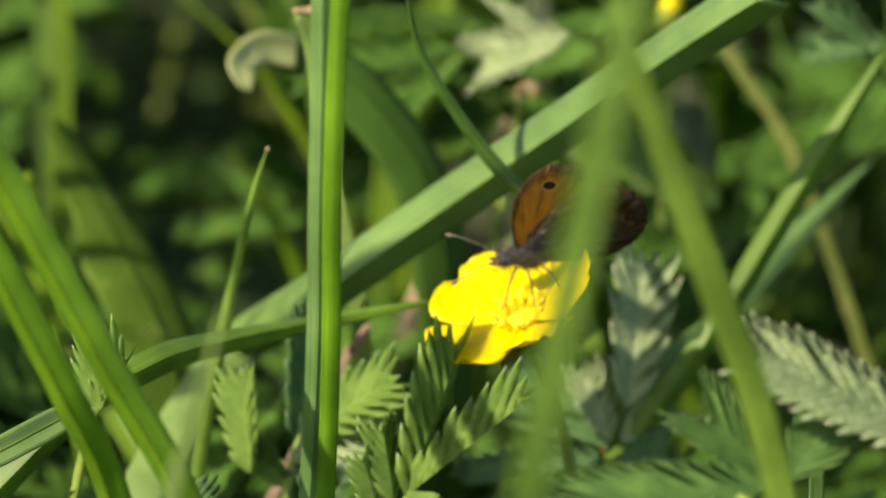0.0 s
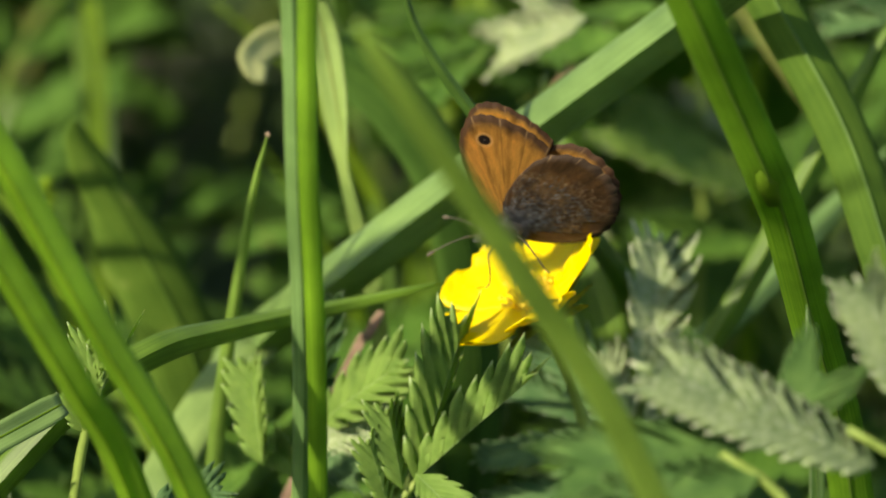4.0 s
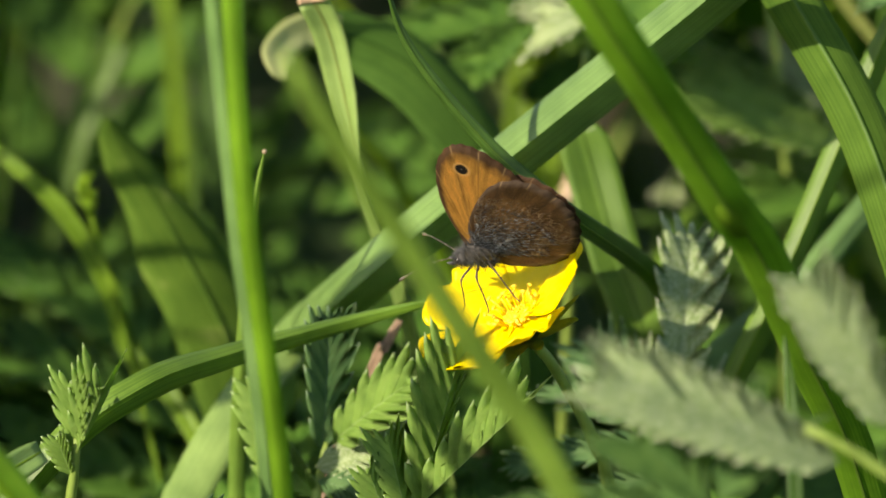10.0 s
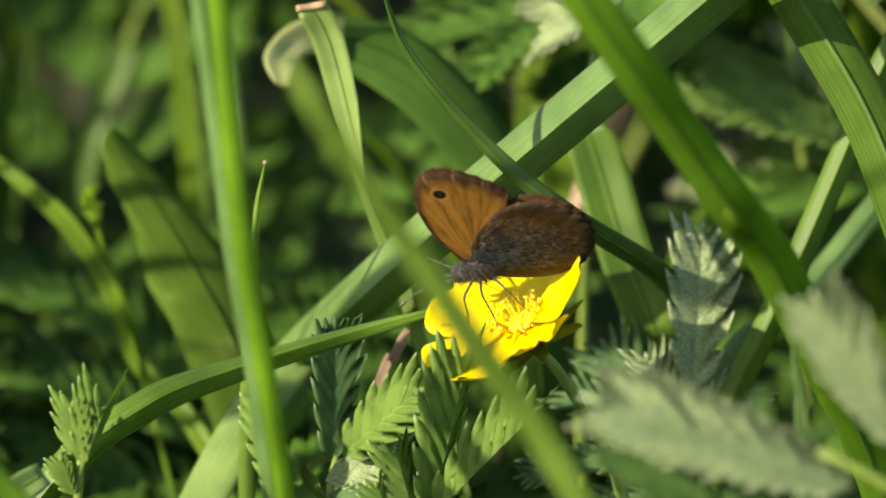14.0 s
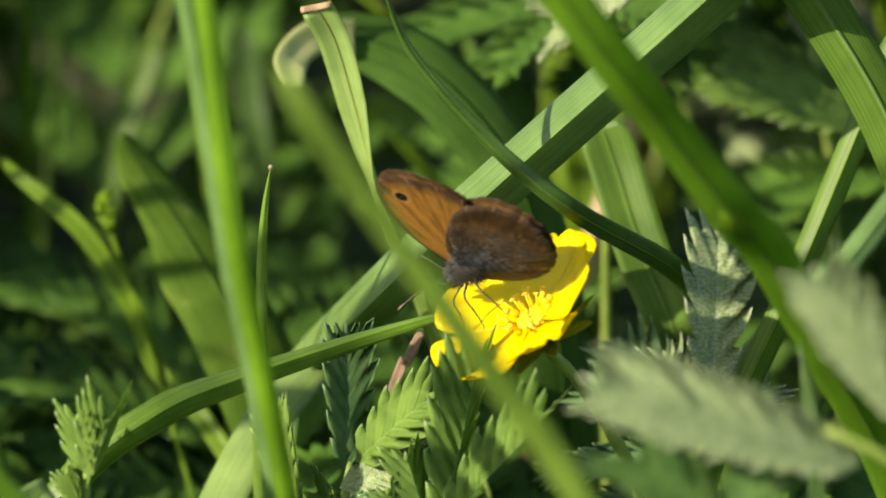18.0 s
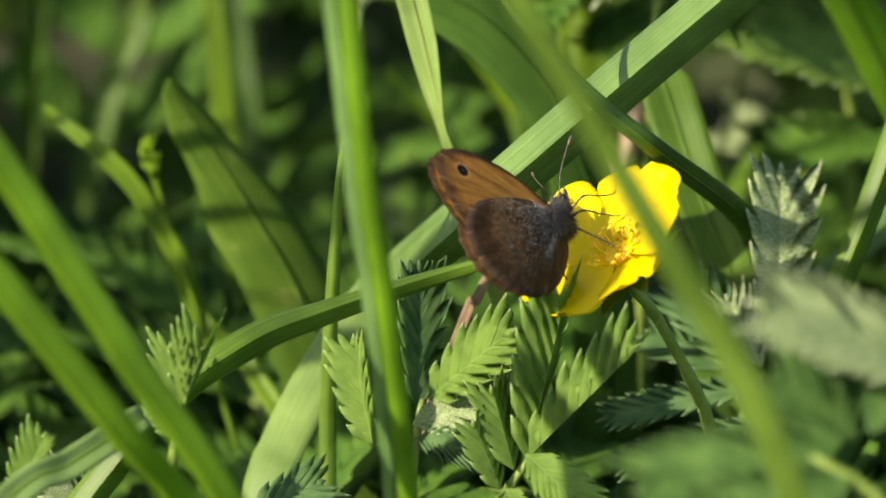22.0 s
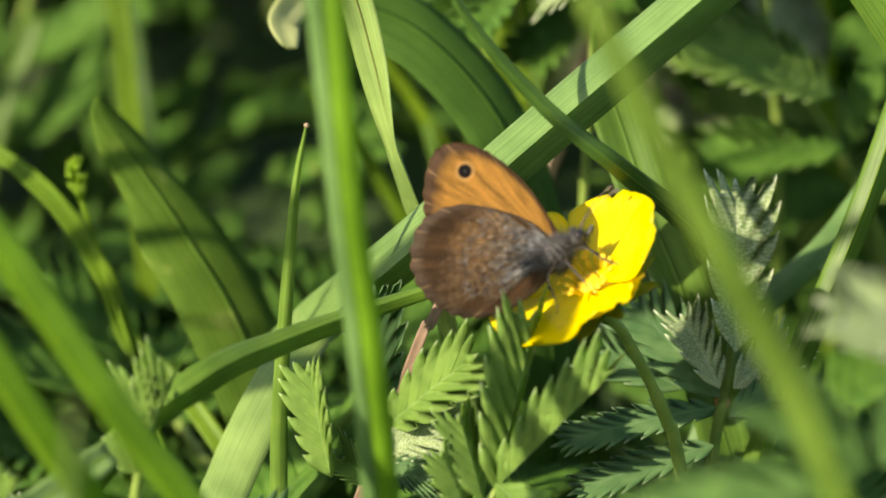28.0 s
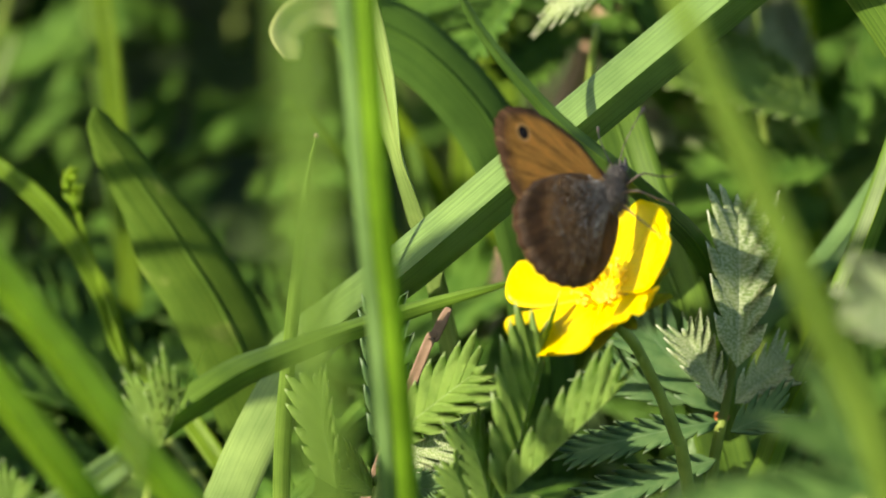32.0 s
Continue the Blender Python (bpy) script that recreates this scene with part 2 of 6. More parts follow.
M_CENTRE = plain_material("flower_centre", (0.80, 0.50, 0.01), (0.88, 0.62, 0.02), 1500, 0.5)
M_SEPAL = plain_material("sepal", (0.16, 0.24, 0.04), (0.30, 0.36, 0.08), 500, 0.6, 0.0002, (1.6, 1.6, 0.6), 0.3)
M_STALK = plain_material("stalk", (0.18, 0.27, 0.05), (0.27, 0.37, 0.08), 400, 0.5, 0.0002, (1.5, 1.5, 0.6), 0.2)
M_REDDISH = plain_material("reddish_joint", (0.55, 0.16, 0.06), (0.75, 0.28, 0.10), 600, 0.5)
def soil_material():
    """Dark crumbly soil with patches of moss and low green."""
    m, nt, out = nodes_of("soil")
    geo = nt.nodes.new("ShaderNodeNewGeometry")
    crumbs = node(nt, "ShaderNodeTexNoise", Scale=90.0, Detail=6.0)
    patches = node(nt, "ShaderNodeTexNoise", Scale=7.0, Detail=5.0)
    for n in (crumbs, patches):
        nt.links.new(geo.outputs["Position"], n.inputs["Vector"])
    earth = ramp_node(nt, [(0.33, (0.020, 0.014, 0.009)), (0.67, (0.07, 0.05, 0.03))])
    moss = ramp_node(nt, [(0.3, (0.018, 0.042, 0.008)), (0.7, (0.060, 0.120, 0.022))])
    nt.links.new(crumbs.outputs[0], earth.inputs[0])
    nt.links.new(crumbs.outputs[0], moss.inputs[0])
    where = ramp_node(nt, [(0.38, (0, 0, 0)), (0.50, (1, 1, 1))])
    nt.links.new(patches.outputs[0], where.inputs[0])
    c = mix_colour(nt, where.outputs[0], earth.outputs[0], moss.outputs[0])
    bump = node(nt, "ShaderNodeBump", Strength=0.6, Distance=0.004)
    nt.links.new(crumbs.outputs[0], bump.inputs["Height"])
    bs = node(nt, "ShaderNodeBsdfPrincipled", Roughness=0.95)
    nt.links.new(c, bs.inputs["Base Color"])
    nt.links.new(bump.outputs[0], bs.inputs["Normal"])
    nt.links.new(bs.outputs[0], out.inputs[0])
    return m


M_SOIL = soil_material()


# ---- butterfly and flower materials ----
def scales(name, base, rim, rim_width, spot=None, patch=None, shine=(1.2, 0.8, 0.4), amount=0.25, rough_grain=0.5, vein=0.5):
    """Wing scales: a ground colour, a darker rim, veins that fan out from the hinge, an eyespot. The map is in millimetres from the hinge."""
    m, nt, out = nodes_of(name)
    uv = nt.nodes.new("ShaderNodeUVMap")
    sep = nt.nodes.new("ShaderNodeSeparateXYZ")
    nt.links.new(uv.outputs[0], sep.inputs[0])

    def calc(op, a, b=0.0, clamp=False):
        n = nt.nodes.new("ShaderNodeMath")
        n.operation, n.use_clamp = op, clamp
        for s, v in zip(n.inputs, (a, b)):
            if isinstance(v, (int, float)):
                s.default_value = v
            else:
                nt.links.new(v, s)
        return n.outputs[0]

    def away(cx, cz, sx=1.0, sz=1.0):
        dx = calc("MULTIPLY", calc("SUBTRACT", sep.outputs[0], cx), sx)
        dz = calc("MULTIPLY", calc("SUBTRACT", sep.outputs[1], cz), sz)
        return calc("SQRT", calc("ADD", calc("MULTIPLY", dx, dx), calc("MULTIPLY", dz, dz)))

    grain = node(nt, "ShaderNodeTexNoise", Scale=9.0, Detail=4.0)
    nt.links.new(uv.outputs[0], grain.inputs["Vector"])
    broad = node(nt, "ShaderNodeTexNoise", Scale=0.9, Detail=3.0)
    nt.links.new(uv.outputs[0], broad.inputs["Vector"])
    dark = tuple(v * rough_grain for v in base)
    g = ramp_node(nt, [(0.36, dark), (0.62, base)])
    nt.links.new(grain.outputs[0], g.inputs[0])
    c = g.outputs[0]
    if patch:
        col, px, pz, pr, soft = patch
        f = calc("SUBTRACT", 1.0, calc("DIVIDE", calc("SUBTRACT", calc("ADD", away(px, pz), calc("MULTIPLY", broad.outputs[0], soft * 1.2)), pr), soft, True), True)
        c = mix_colour(nt, f, c, col)
    # the rim: as far in from the wing's edge as rim_width, in millimetres, uneven
    inward = nt.nodes.new("ShaderNodeUVMap")
    inward.uv_map = "Inward"
    in_sep = nt.nodes.new("ShaderNodeSeparateXYZ")
    nt.links.new(inward.outputs[0], in_sep.inputs[0])
    e = calc("SUBTRACT", 1.0, calc("DIVIDE", calc("SUBTRACT", calc("ADD", in_sep.outputs[0], calc("MULTIPLY", calc("SUBTRACT", broad.outputs[0], 0.5), 1.1)), rim_width * 0.45), rim_width * 0.75, True), True)
    c = mix_colour(nt, e, c, rim)
    ang = calc("ARCTAN2", sep.outputs[1], sep.outputs[0])
    fan = calc("ABSOLUTE", calc("SINE", calc("MULTIPLY", ang, 15.0)))
    v = calc("MULTIPLY", calc("SUBTRACT", 1.0, calc("MULTIPLY", fan, 7.0), True), vein)
    pale = calc("MULTIPLY", v, calc("MULTIPLY", e, 0.9))
    c = mix_colour(nt, calc("SUBTRACT", v, pale), c, tuple(q * 0.6 for q in rim))
    # inside the dark rim the veins are paler than the ground
    c = mix_colour(nt, pale, c, tuple(0.35 * q + 0.65 * w for q, w in zip(rim, (0.62, 0.42, 0.20))))
    far_out = away(0.0, 0.0)
    polar = nt.nodes.new("ShaderNodeCombineXYZ")
    nt.links.new(calc("MULTIPLY", ang, 11.0), polar.inputs[0])
    nt.links.new(calc("MULTIPLY", far_out, 0.22), polar.inputs[1])
    streak = node(nt, "ShaderNodeTexNoise", Scale=1.0, Detail=4.0, Roughness=0.6)
    nt.links.new(polar.outputs[0], streak.inputs["Vector"])
    fr = ramp_node(nt, [(0.34, (0.62, 0.58, 0.55)), (0.5, (1.0, 1.0, 1.0)), (0.7, (1.4, 1.32, 1.2))])
    nt.links.new(streak.outputs[0], fr.inputs[0])
    c = mix_colour(nt, 1.0, c, fr.outputs[0], "MULTIPLY")
    if spot:
        d = away(*spot)
        ring = calc("SUBTRACT", 1.0, calc("MULTIPLY", calc("SUBTRACT", d, 0.85), 5.0, True))
        c = mix_colour(nt, calc("MULTIPLY", ring, 0.55), c, (0.62, 0.40, 0.16))
        c = mix_colour(nt, calc("SUBTRACT", 1.0, calc("MULTIPLY", calc("SUBTRACT", d, 0.60), 6.0, True)), c, (0.012, 0.010, 0.010))
        c = mix_colour(nt, calc("SUBTRACT", 1.0, calc("MULTIPLY", calc("SUBTRACT", d, 0.05), 14.0, True)), c, (0.12, 0.12, 0.13))
    th = mix_colour(nt, 1.0, c, shine, "MULTIPLY")
    bump = node(nt, "ShaderNodeBump", Strength=0.4, Distance=0.00006)
    nt.links.new(grain.outputs[0], bump.inputs["Height"])
    leafy(nt, out, c, 0.65, th, amount, bump.outputs[0], 0.0, 0.15)
    return m


BROWN = (0.075, 0.042, 0.022)
SPOT = (-1.83, 11.5)
M_FORE_UNDER = scales("forewing_under", (0.50, 0.275, 0.062), BROWN, 1.9, SPOT, amount=0.42, vein=0.52, rough_grain=0.6, shine=(1.7, 1.5, 1.2))
M_FORE_UPPER = scales("forewing_upper", (0.60, 0.33, 0.06), BROWN, 1.3, None, amount=0.5, rough_grain=0.85, vein=0.30, shine=(1.5, 1.2, 0.8))
M_HIND_UNDER = scales("hindwing_under", (0.088, 0.051, 0.024), (0.072, 0.050, 0.034), 1.3, None, ((0.22, 0.125, 0.042), -6.5, 4.0, 1.6, 3.0), amount=0.38, rough_grain=0.4, vein=0.5, shine=(2.2, 1.6, 0.9))
M_HIND_UPPER = scales("hindwing_upper", (0.58, 0.31, 0.06), BROWN, 1.7, None, ((0.60, 0.55, 0.46), -9.0, -0.6, 2.6, 1.6), amount=0.3, rough_grain=0.85, vein=0.30)
M_BODY = plain_material("butterfly_body", (0.020, 0.018, 0.017), (0.06, 0.054, 0.048), 2500, 0.7, 0.0001)
M_FUR = plain_material("blue_grey_hairs", (0.010, 0.010, 0.010), (0.078, 0.080, 0.080), 1800, 0.8, 0.00002)
M_FUR_PALE = plain_material("pale_hairs", (0.09, 0.10, 0.11), (0.30, 0.32, 0.34), 1800, 0.6, 0.00002)
M_FUR_BROWN = plain_material("brown_hairs", (0.05, 0.028, 0.012), (0.22, 0.135, 0.055), 1800, 0.6, 0.00002)
M_ABDOMEN = plain_material("abdomen", (0.26, 0.23, 0.20), (0.48, 0.43, 0.38), 1500, 0.8, 0.00005)
M_EYE = plain_material("insect_eye", (0.012, 0.010, 0.010), (0.03, 0.025, 0.022), 3000, 0.15, 0.00002)
M_LEG = plain_material("insect_leg", (0.018, 0.014, 0.012), (0.06, 0.045, 0.035), 3000, 0.5, 0.00002)
M_ANTENNA = plain_material("antenna", (0.02, 0.016, 0.014), (0.15, 0.12, 0.085), 2500, 0.5, 0.00002)
M_ANTHER = plain_material("anther", (0.80, 0.50, 0.012), (0.90, 0.66, 0.03), 2500, 0.5, 0.00005)

# ---- shapes ----
VIEW = Vector((0, 0.94, -0.34))      # the way that most of the meadow is looked at


def part(name, bm, material, parent=None, label="", smooth=True):
    me = bpy.data.meshes.new(name)
    for f in bm.faces:
        f.smooth = smooth
    bm.to_mesh(me)
    bm.free()
    me.materials.append(material)
    ob = new(name, me)
    if parent:
        ob.parent = parent
    if label:
        ob["label"] = label
    return ob


def smooth_line(pts, n):
    """n + 1 points on a smooth curve through pts, evenly in the parameter."""
    pts = [Vector(p) for p in pts]
    q = [pts[0] * 2 - pts[1], *pts, pts[-1] * 2 - pts[-2]]
    out = []
    for i in range(n + 1):
        s = i / n * (len(pts) - 1)
        k = min(int(s), len(pts) - 2)
        u = s - k
        a, b, c, d = q[k:k + 4]
        out.append(0.5 * ((2 * b) + (c - a) * u + (2 * a - 5 * b + 4 * c - d) * u * u + (3 * b - a - 3 * c + d) * u ** 3))
    return out


def to_ground(pts, lean=0.3):
    """Adds a root: the line runs on from its last point, bending down, into the soil."""
    pts = [Vector(p) for p in pts]
    a = (pts[-1] - pts[-2]).normalized()
    while pts[-1].z > 0.002:
        a = (a * (1 - lean) + Vector((0, 0, -lean))).normalized()
        if a.z > -0.15:
            a.z = -0.15
        pts.append(pts[-1] + a * min(0.03, max(0.008, pts[-1].z / max(0.2, -a.z))))
    pts[-1].z = min(pts[-1].z, -0.003)
    return pts


def blade_mesh(pts, width, twist=0.0, fold=0.35, taper=0.35, blunt=0.05, segments=44, thick=0.00022, across=6, wave=0.0):
    """A grass blade from its tip to its root. width in metres; twist in degrees, one number or one a point."""
    line = smooth_line(pts, segments)
    tw = twist if isinstance(twist, (list, tuple)) else [twist] * len(pts)
    length = 0.0
    bm = bmesh.new()
    uvs = {}
    rings = []
    for i, p in enumerate(line):
        t = (line[min(i + 1, segments)] - line[max(i - 1, 0)]).normalized()
        if i:
            length += (p - line[i - 1]).length
        s = i / segments
        k = s * (len(pts) - 1)
        j = min(int(k), len(tw) - 2) if len(tw) > 1 else 0
        deg = tw[j] * (1 - (k - j)) + tw[min(j + 1, len(tw) - 1)] * (k - j)
        side = t.cross(VIEW)
        if side.length < 1e-4:
            side = Vector((1, 0, 0))
        side.normalize()
        side = Matrix.Rotation(radians(deg), 3, t) @ side
        up = side.cross(t).normalized()
        w = width * min(1.0, blunt + (1 - blunt) * (s / taper) ** 0.75 if s < taper else 1.0)
        w *= 1.0 + wave * noise.noise(Vector((s * 9, width * 1000, 3.1)))
        top, low = [], []
        for a in range(across + 1):
            x = a / across * 2 - 1
            h = -abs(x) * fold * w * 0.5 + (0.025 * w if a == across // 2 else 0)
            q = p + side * (x * w * 0.5) + up * h
            e = thick * (1 - 0.7 * abs(x))
            v1, v2 = bm.verts.new(q + up * e), bm.verts.new(q - up * e)
            uvs[v1] = uvs[v2] = (x * w * 500, length * 1000)
            top.append(v1)
            low.append(v2)
        rings.append(top + low[::-1])
    n = len(rings[0])
    for r, q in zip(rings, rings[1:]):
        for a in range(n):
            bm.faces.new((r[a], r[(a + 1) % n], q[(a + 1) % n], q[a]))
    bm.faces.new(rings[0][::-1])
    bm.faces.new(rings[-1])
    if abs(fold) > 0.35:
        for r, q in zip(rings, rings[1:]):
            for k in (across // 2, n - 1 - across // 2):
                e = bm.edges.get((r[k], q[k]))
                if e:
                    e.smooth = False
    lay = bm.loops.layers.uv.new("UVMap")
    for f in bm.faces:
        for l in f.loops:
            l[lay].uv = uvs[l.vert]
    return bm


def grass_blade(pts, width, material, label, twist=0.0, fold=0.35, taper=0.35, blunt=0.05, root=True, lean=0.3, name="grass", **kw):
    pts = to_ground(pts, lean) if root else pts
    if root and isinstance(twist, (list, tuple)):
        twist = list(twist) + [twist[-1]] * (len(pts) - len(twist))
    base = Vector(pts[-1])
    bm = blade_mesh([Vector(p) - base for p in pts], width, twist, fold, taper, blunt, **kw)
    ob = part(name, bm, material)
    ob.location = base
    return tagged(ob, label, "grass", "grass blades")


def tube(pts, radii, sides=8):
    line = [Vector(p) for p in pts]
    bm = bmesh.new()
    rings = []
    for i, p in enumerate(line):
        t = (line[min(i + 1, len(line) - 1)] - line[max(i - 1, 0)]).normalized()
        a = t.orthogonal().normalized() if not rings else (old - t * old.dot(t)).normalized()
        old = a
        b = t.cross(a)
        r = radii[i] if isinstance(radii, (list, tuple)) else radii
        rings.append([bm.verts.new(p + (a * math.cos(k) + b * math.sin(k)) * r) for k in (j * 2 * math.pi / sides for j in range(sides))])
    for r, q in zip(rings, rings[1:]):
        for k in range(sides):
            bm.faces.new((r[k], r[(k + 1) % sides], q[(k + 1) % sides], q[k]))
    bm.faces.new(rings[0][::-1])
    bm.faces.new(rings[-1])
    return bm


def leaflet_mesh(length, width, teeth=9, depth=0.6, fold=25.0, curl=0.25, droop=0.0, seed=0, thick=0.00012, lift=0.075, folds=None):
    """A toothed leaflet that lies along +y from the origin, its upper face to +z. The teeth are fingers that lean forward, with a groove between. folds: the turn of either half, in degrees."""
    rnd = random.Random(seed)
    bm = bmesh.new()
    uvs = {}
    f = math.tan(radians(fold))
    n = teeth
    gap = length * 0.86 / n

    def spot(x, y, up=0.0):
        s = y / length
        if folds:
            turn = radians(folds[0] if x < 0 else folds[1])
            return Vector((x * math.cos(turn), y, abs(x) * math.sin(turn) - curl * length * s * s * 0.5 + up * math.cos(turn)))
        return Vector((x, y, abs(x) * f - curl * length * s * s * 0.5 + up - droop * x * x / max(width, 1e-6)))

    def vert(x, y, u, up=0.0):
        q = bm.verts.new(spot(x, y, up))
        uvs[q] = (u, y / length)
        return q

    mid = [vert(0, k * gap * 0.5, 0.0) for k in range(2 * n + 1)]
    faces, creases = [], []
    for side in (-1, 1):
        seam = {}
        for i in range(n):
            s = (i + 0.5) / n
            w = width * 0.5 * (0.30 + 0.70 * math.sin(math.pi * (0.10 + 0.74 * s)) ** 0.9) * rnd.uniform(0.92, 1.08)
            if i == n - 1:
                w *= 0.62
            slope = 1.0 + 0.8 * s + rnd.uniform(-0.06, 0.06)
            y0 = (i + 0.5) * gap
            inner, outer = w * (1 - depth), w * (1 - depth * 0.5)

            def seam_at(k):
                if k not in seam:
                    seam[k] = vert(side * inner, k * gap + inner * slope, 1 - depth, -lift * width * 0.4)
                return seam[k]

            a1, b1 = seam_at(i), seam_at(i + 1)
            c1 = vert(side * inner, y0 + inner * slope, 1 - depth, lift * width)
            h = gap * 0.45
            a2 = vert(side * outer * 1.03, y0 - h + outer * slope, 1 - depth * 0.5, -lift * width * 0.2)
            c2 = vert(side * outer, y0 + outer * slope, 1 - depth * 0.5, lift * width)
            b2 = vert(side * outer * 0.95, y0 + h + outer * slope, 1 - depth * 0.5, -lift * width * 0.2)
            upper = w * (1 - depth * 0.24)
            a3 = vert(side * upper * 1.02, y0 - h * 0.34 + upper * slope, 0.88)
            c3 = vert(side * upper, y0 + h * 0.15 + upper * slope, 0.88, lift * width * 0.6)
            b3 = vert(side * upper * 0.98, y0 + h * 0.62 + upper * slope, 0.88)
            tip = vert(side * w, y0 + h * 0.5 + w * slope, 1.0, rnd.uniform(-0.02, 0.04) * width)
            m0, mc, m1 = mid[2 * i], mid[2 * i + 1], mid[2 * i + 2]
            faces += [(m0, mc, c1, a1), (mc, m1, b1, c1), (a1, c1, c2, a2), (c1, b1, b2, c2), (a2, c2, c3, a3), (c2, b2, b3, c3), (a3, c3, tip), (c3, b3, tip)]
            creases += [(m0, a1), (m1, b1)]
    top = vert(0, n * gap + length * 0.13, 1.0)
    # the leaf's own tip: one last finger over the midrib
    l1 = vert(-width * 0.07, n * gap + length * 0.05, 0.8)
    r1 = vert(width * 0.07, n * gap + length * 0.05, 0.8)
    faces += [(mid[-1], r1, l1), (l1, r1, top)]
    made = [bm.faces.new(q) for q in faces]
    for fc in made:
        fc.normal_update()
        if fc.normal.z < 0:
            fc.normal_flip()
    for a, b in creases + list(zip(mid, mid[1:])):
        e = bm.edges.get((a, b))
        if e:
            e.smooth = False
    # thickness
    low = {v: bm.verts.new(v.co - Vector((0, 0, thick * 2))) for v in list(bm.verts)}
    for v, q in low.items():
        uvs[q] = uvs[v]
    rim = [e for e in bm.edges if len(e.link_faces) == 1]
    under = [bm.faces.new([low[v] for v in reversed(fc.verts)]) for fc in made]
    for e in rim:
        a, b = e.verts
        try:
            bm.faces.new((b, a, low[a], low[b]))
        except ValueError:
            pass
    lay = bm.loops.layers.uv.new("UVMap")
    for fc in bm.faces:
        for l in fc.loops:
            l[lay].uv = uvs[l.vert]
    return bm


def lay_along(base, tip, face):
    """The turn that lays +y from base to tip and +z as near to face as can be."""
    y = (Vector(tip) - Vector(base)).normalized()
    z = Vector(face)
    z = (z - y * z.dot(y)).normalized()
    x = y.cross(z)
    m = Matrix((x, y, z)).transposed().to_4x4()
    m.translation = base
    return m


def leaflet(parent, base, tip, width, material, face=(0, -0.6, 0.8), name="leaflet", **kw):
    base, tip = Vector(base), Vector(tip)
    bm = leaflet_mesh((tip - base).length, width, **kw)
    bm.transform(lay_along(base, tip, face))
    return part(name, bm, material, parent)


# ---- ground ----
bm = bmesh.new()
bmesh.ops.create_grid(bm, x_segments=100, y_segments=100, size=0.8)
for v in bm.verts:
    v.co.z = 0.010 * noise.noise(v.co * 14) + 0.004 * noise.noise(v.co * 50) - 0.006
rim = [e for e in bm.edges if e.is_boundary]
far = bmesh.ops.extrude_edge_only(bm, edges=rim)["geom"]
for v in far:
    if isinstance(v, bmesh.types.BMVert):
        v.co.x, v.co.y = v.co.x * 400, v.co.y * 400
ground = tagged(part("ground", bm, M_SOIL), "dark soil with mossy patches under the meadow plants", "ground", kind="structure")


# ---- the big blades ----
def rib(blade, pts, width, material, twist=0.0, label="", **kw):
    """A strip that grows on a blade: a midrib or a sheath."""
    bm = blade_mesh([Vector(p) - blade.location for p in pts], width, twist, **kw)
    return part("midrib", bm, material, blade, label)


def midribbed(pts, width, material, label, rib_material, twist=0.0, root=True, lean=0.3, **kw):
    """A blade with its midrib as a part, a hair proud of the face that is seen."""
    full = to_ground(pts, lean) if root else [Vector(p) for p in pts]
    if isinstance(twist, (list, tuple)):
        twist = list(twist) + [twist[-1]] * (len(full) - len(twist))
    ob = grass_blade(full, width, material, label, twist=twist, root=False, **kw)
    ridge = [p + VIEW * (0.025 * width - 0.00028) for p in full]
    keep = {k: v for k, v in kw.items() if k in ("taper", "blunt", "segments")}
    rib(ob, ridge, width * 0.07, rib_material, twist, "pale midrib", fold=0.2, across=2, thick=0.00012, **keep)
    return ob


stem_line = [(-0.0219, -0.0423, 0.1271), (-0.0210, -0.0430, 0.1194), (-0.0199, -0.0439, 0.1084), (-0.0188, -0.0442, 0.0960), (-0.0173, -0.0425, 0.0831), (-0.0161, -0.0405, 0.0685)]
main_stem = grass_blade(stem_line, 0.0023, M_GRASS_BLUE,
    "upright grass shoot, pale bluish sheath and bright green blade", fold=-0.6, taper=0.02, blunt=0.9, name="grass_shoot", twist=8)
stem_right = [(-0.0203, -0.0442, 0.1276), (-0.0194, -0.0449, 0.1199), (-0.0188, -0.0457, 0.1090), (-0.0178, -0.0460, 0.0966), (-0.0163, -0.0449, 0.0840), (-0.0149, -0.0428, 0.0694)]
bm = blade_mesh([Vector(p) - main_stem.location for p in to_ground(stem_right)], 0.0019, 4, fold=-0.3, taper=0.02, blunt=0.9)
part("blade", bm, M_GRASS_FRESH, main_stem, "bright green blade")

cross_blade = grass_blade([(0.0310, -0.0010, 0.1106), (0.0241, 0.0082, 0.1011), (0.0068, 0.0108, 0.0852), (-0.0087, 0.0136, 0.0703), (-0.0179, 0.0299, 0.0550), (-0.0196, 0.0336, 0.0474)],
    0.0054, M_GRASS_BLUE, "broad folded grass blade leaning across behind the butterfly",
    twist=0, fold=-1.3, taper=0.02, blunt=0.9, segments=70)
# lower bend of the crossing blade; light on its underside is painted as pale green
bent_blade = grass_blade([(-0.0147, 0.0341, 0.0583), (-0.0180, 0.0283, 0.0563), (-0.0212, 0.0214, 0.0545), (-0.0240, 0.0172, 0.0514), (-0.0268, 0.0127, 0.0475), (-0.0292, 0.0079, 0.0426)], 0.0052, M_GRASS_PALE,
    "grass blade bent down in a bow, coloured pale for its lit underside", taper=0.05, blunt=0.8, fold=-0.15, twist=22)
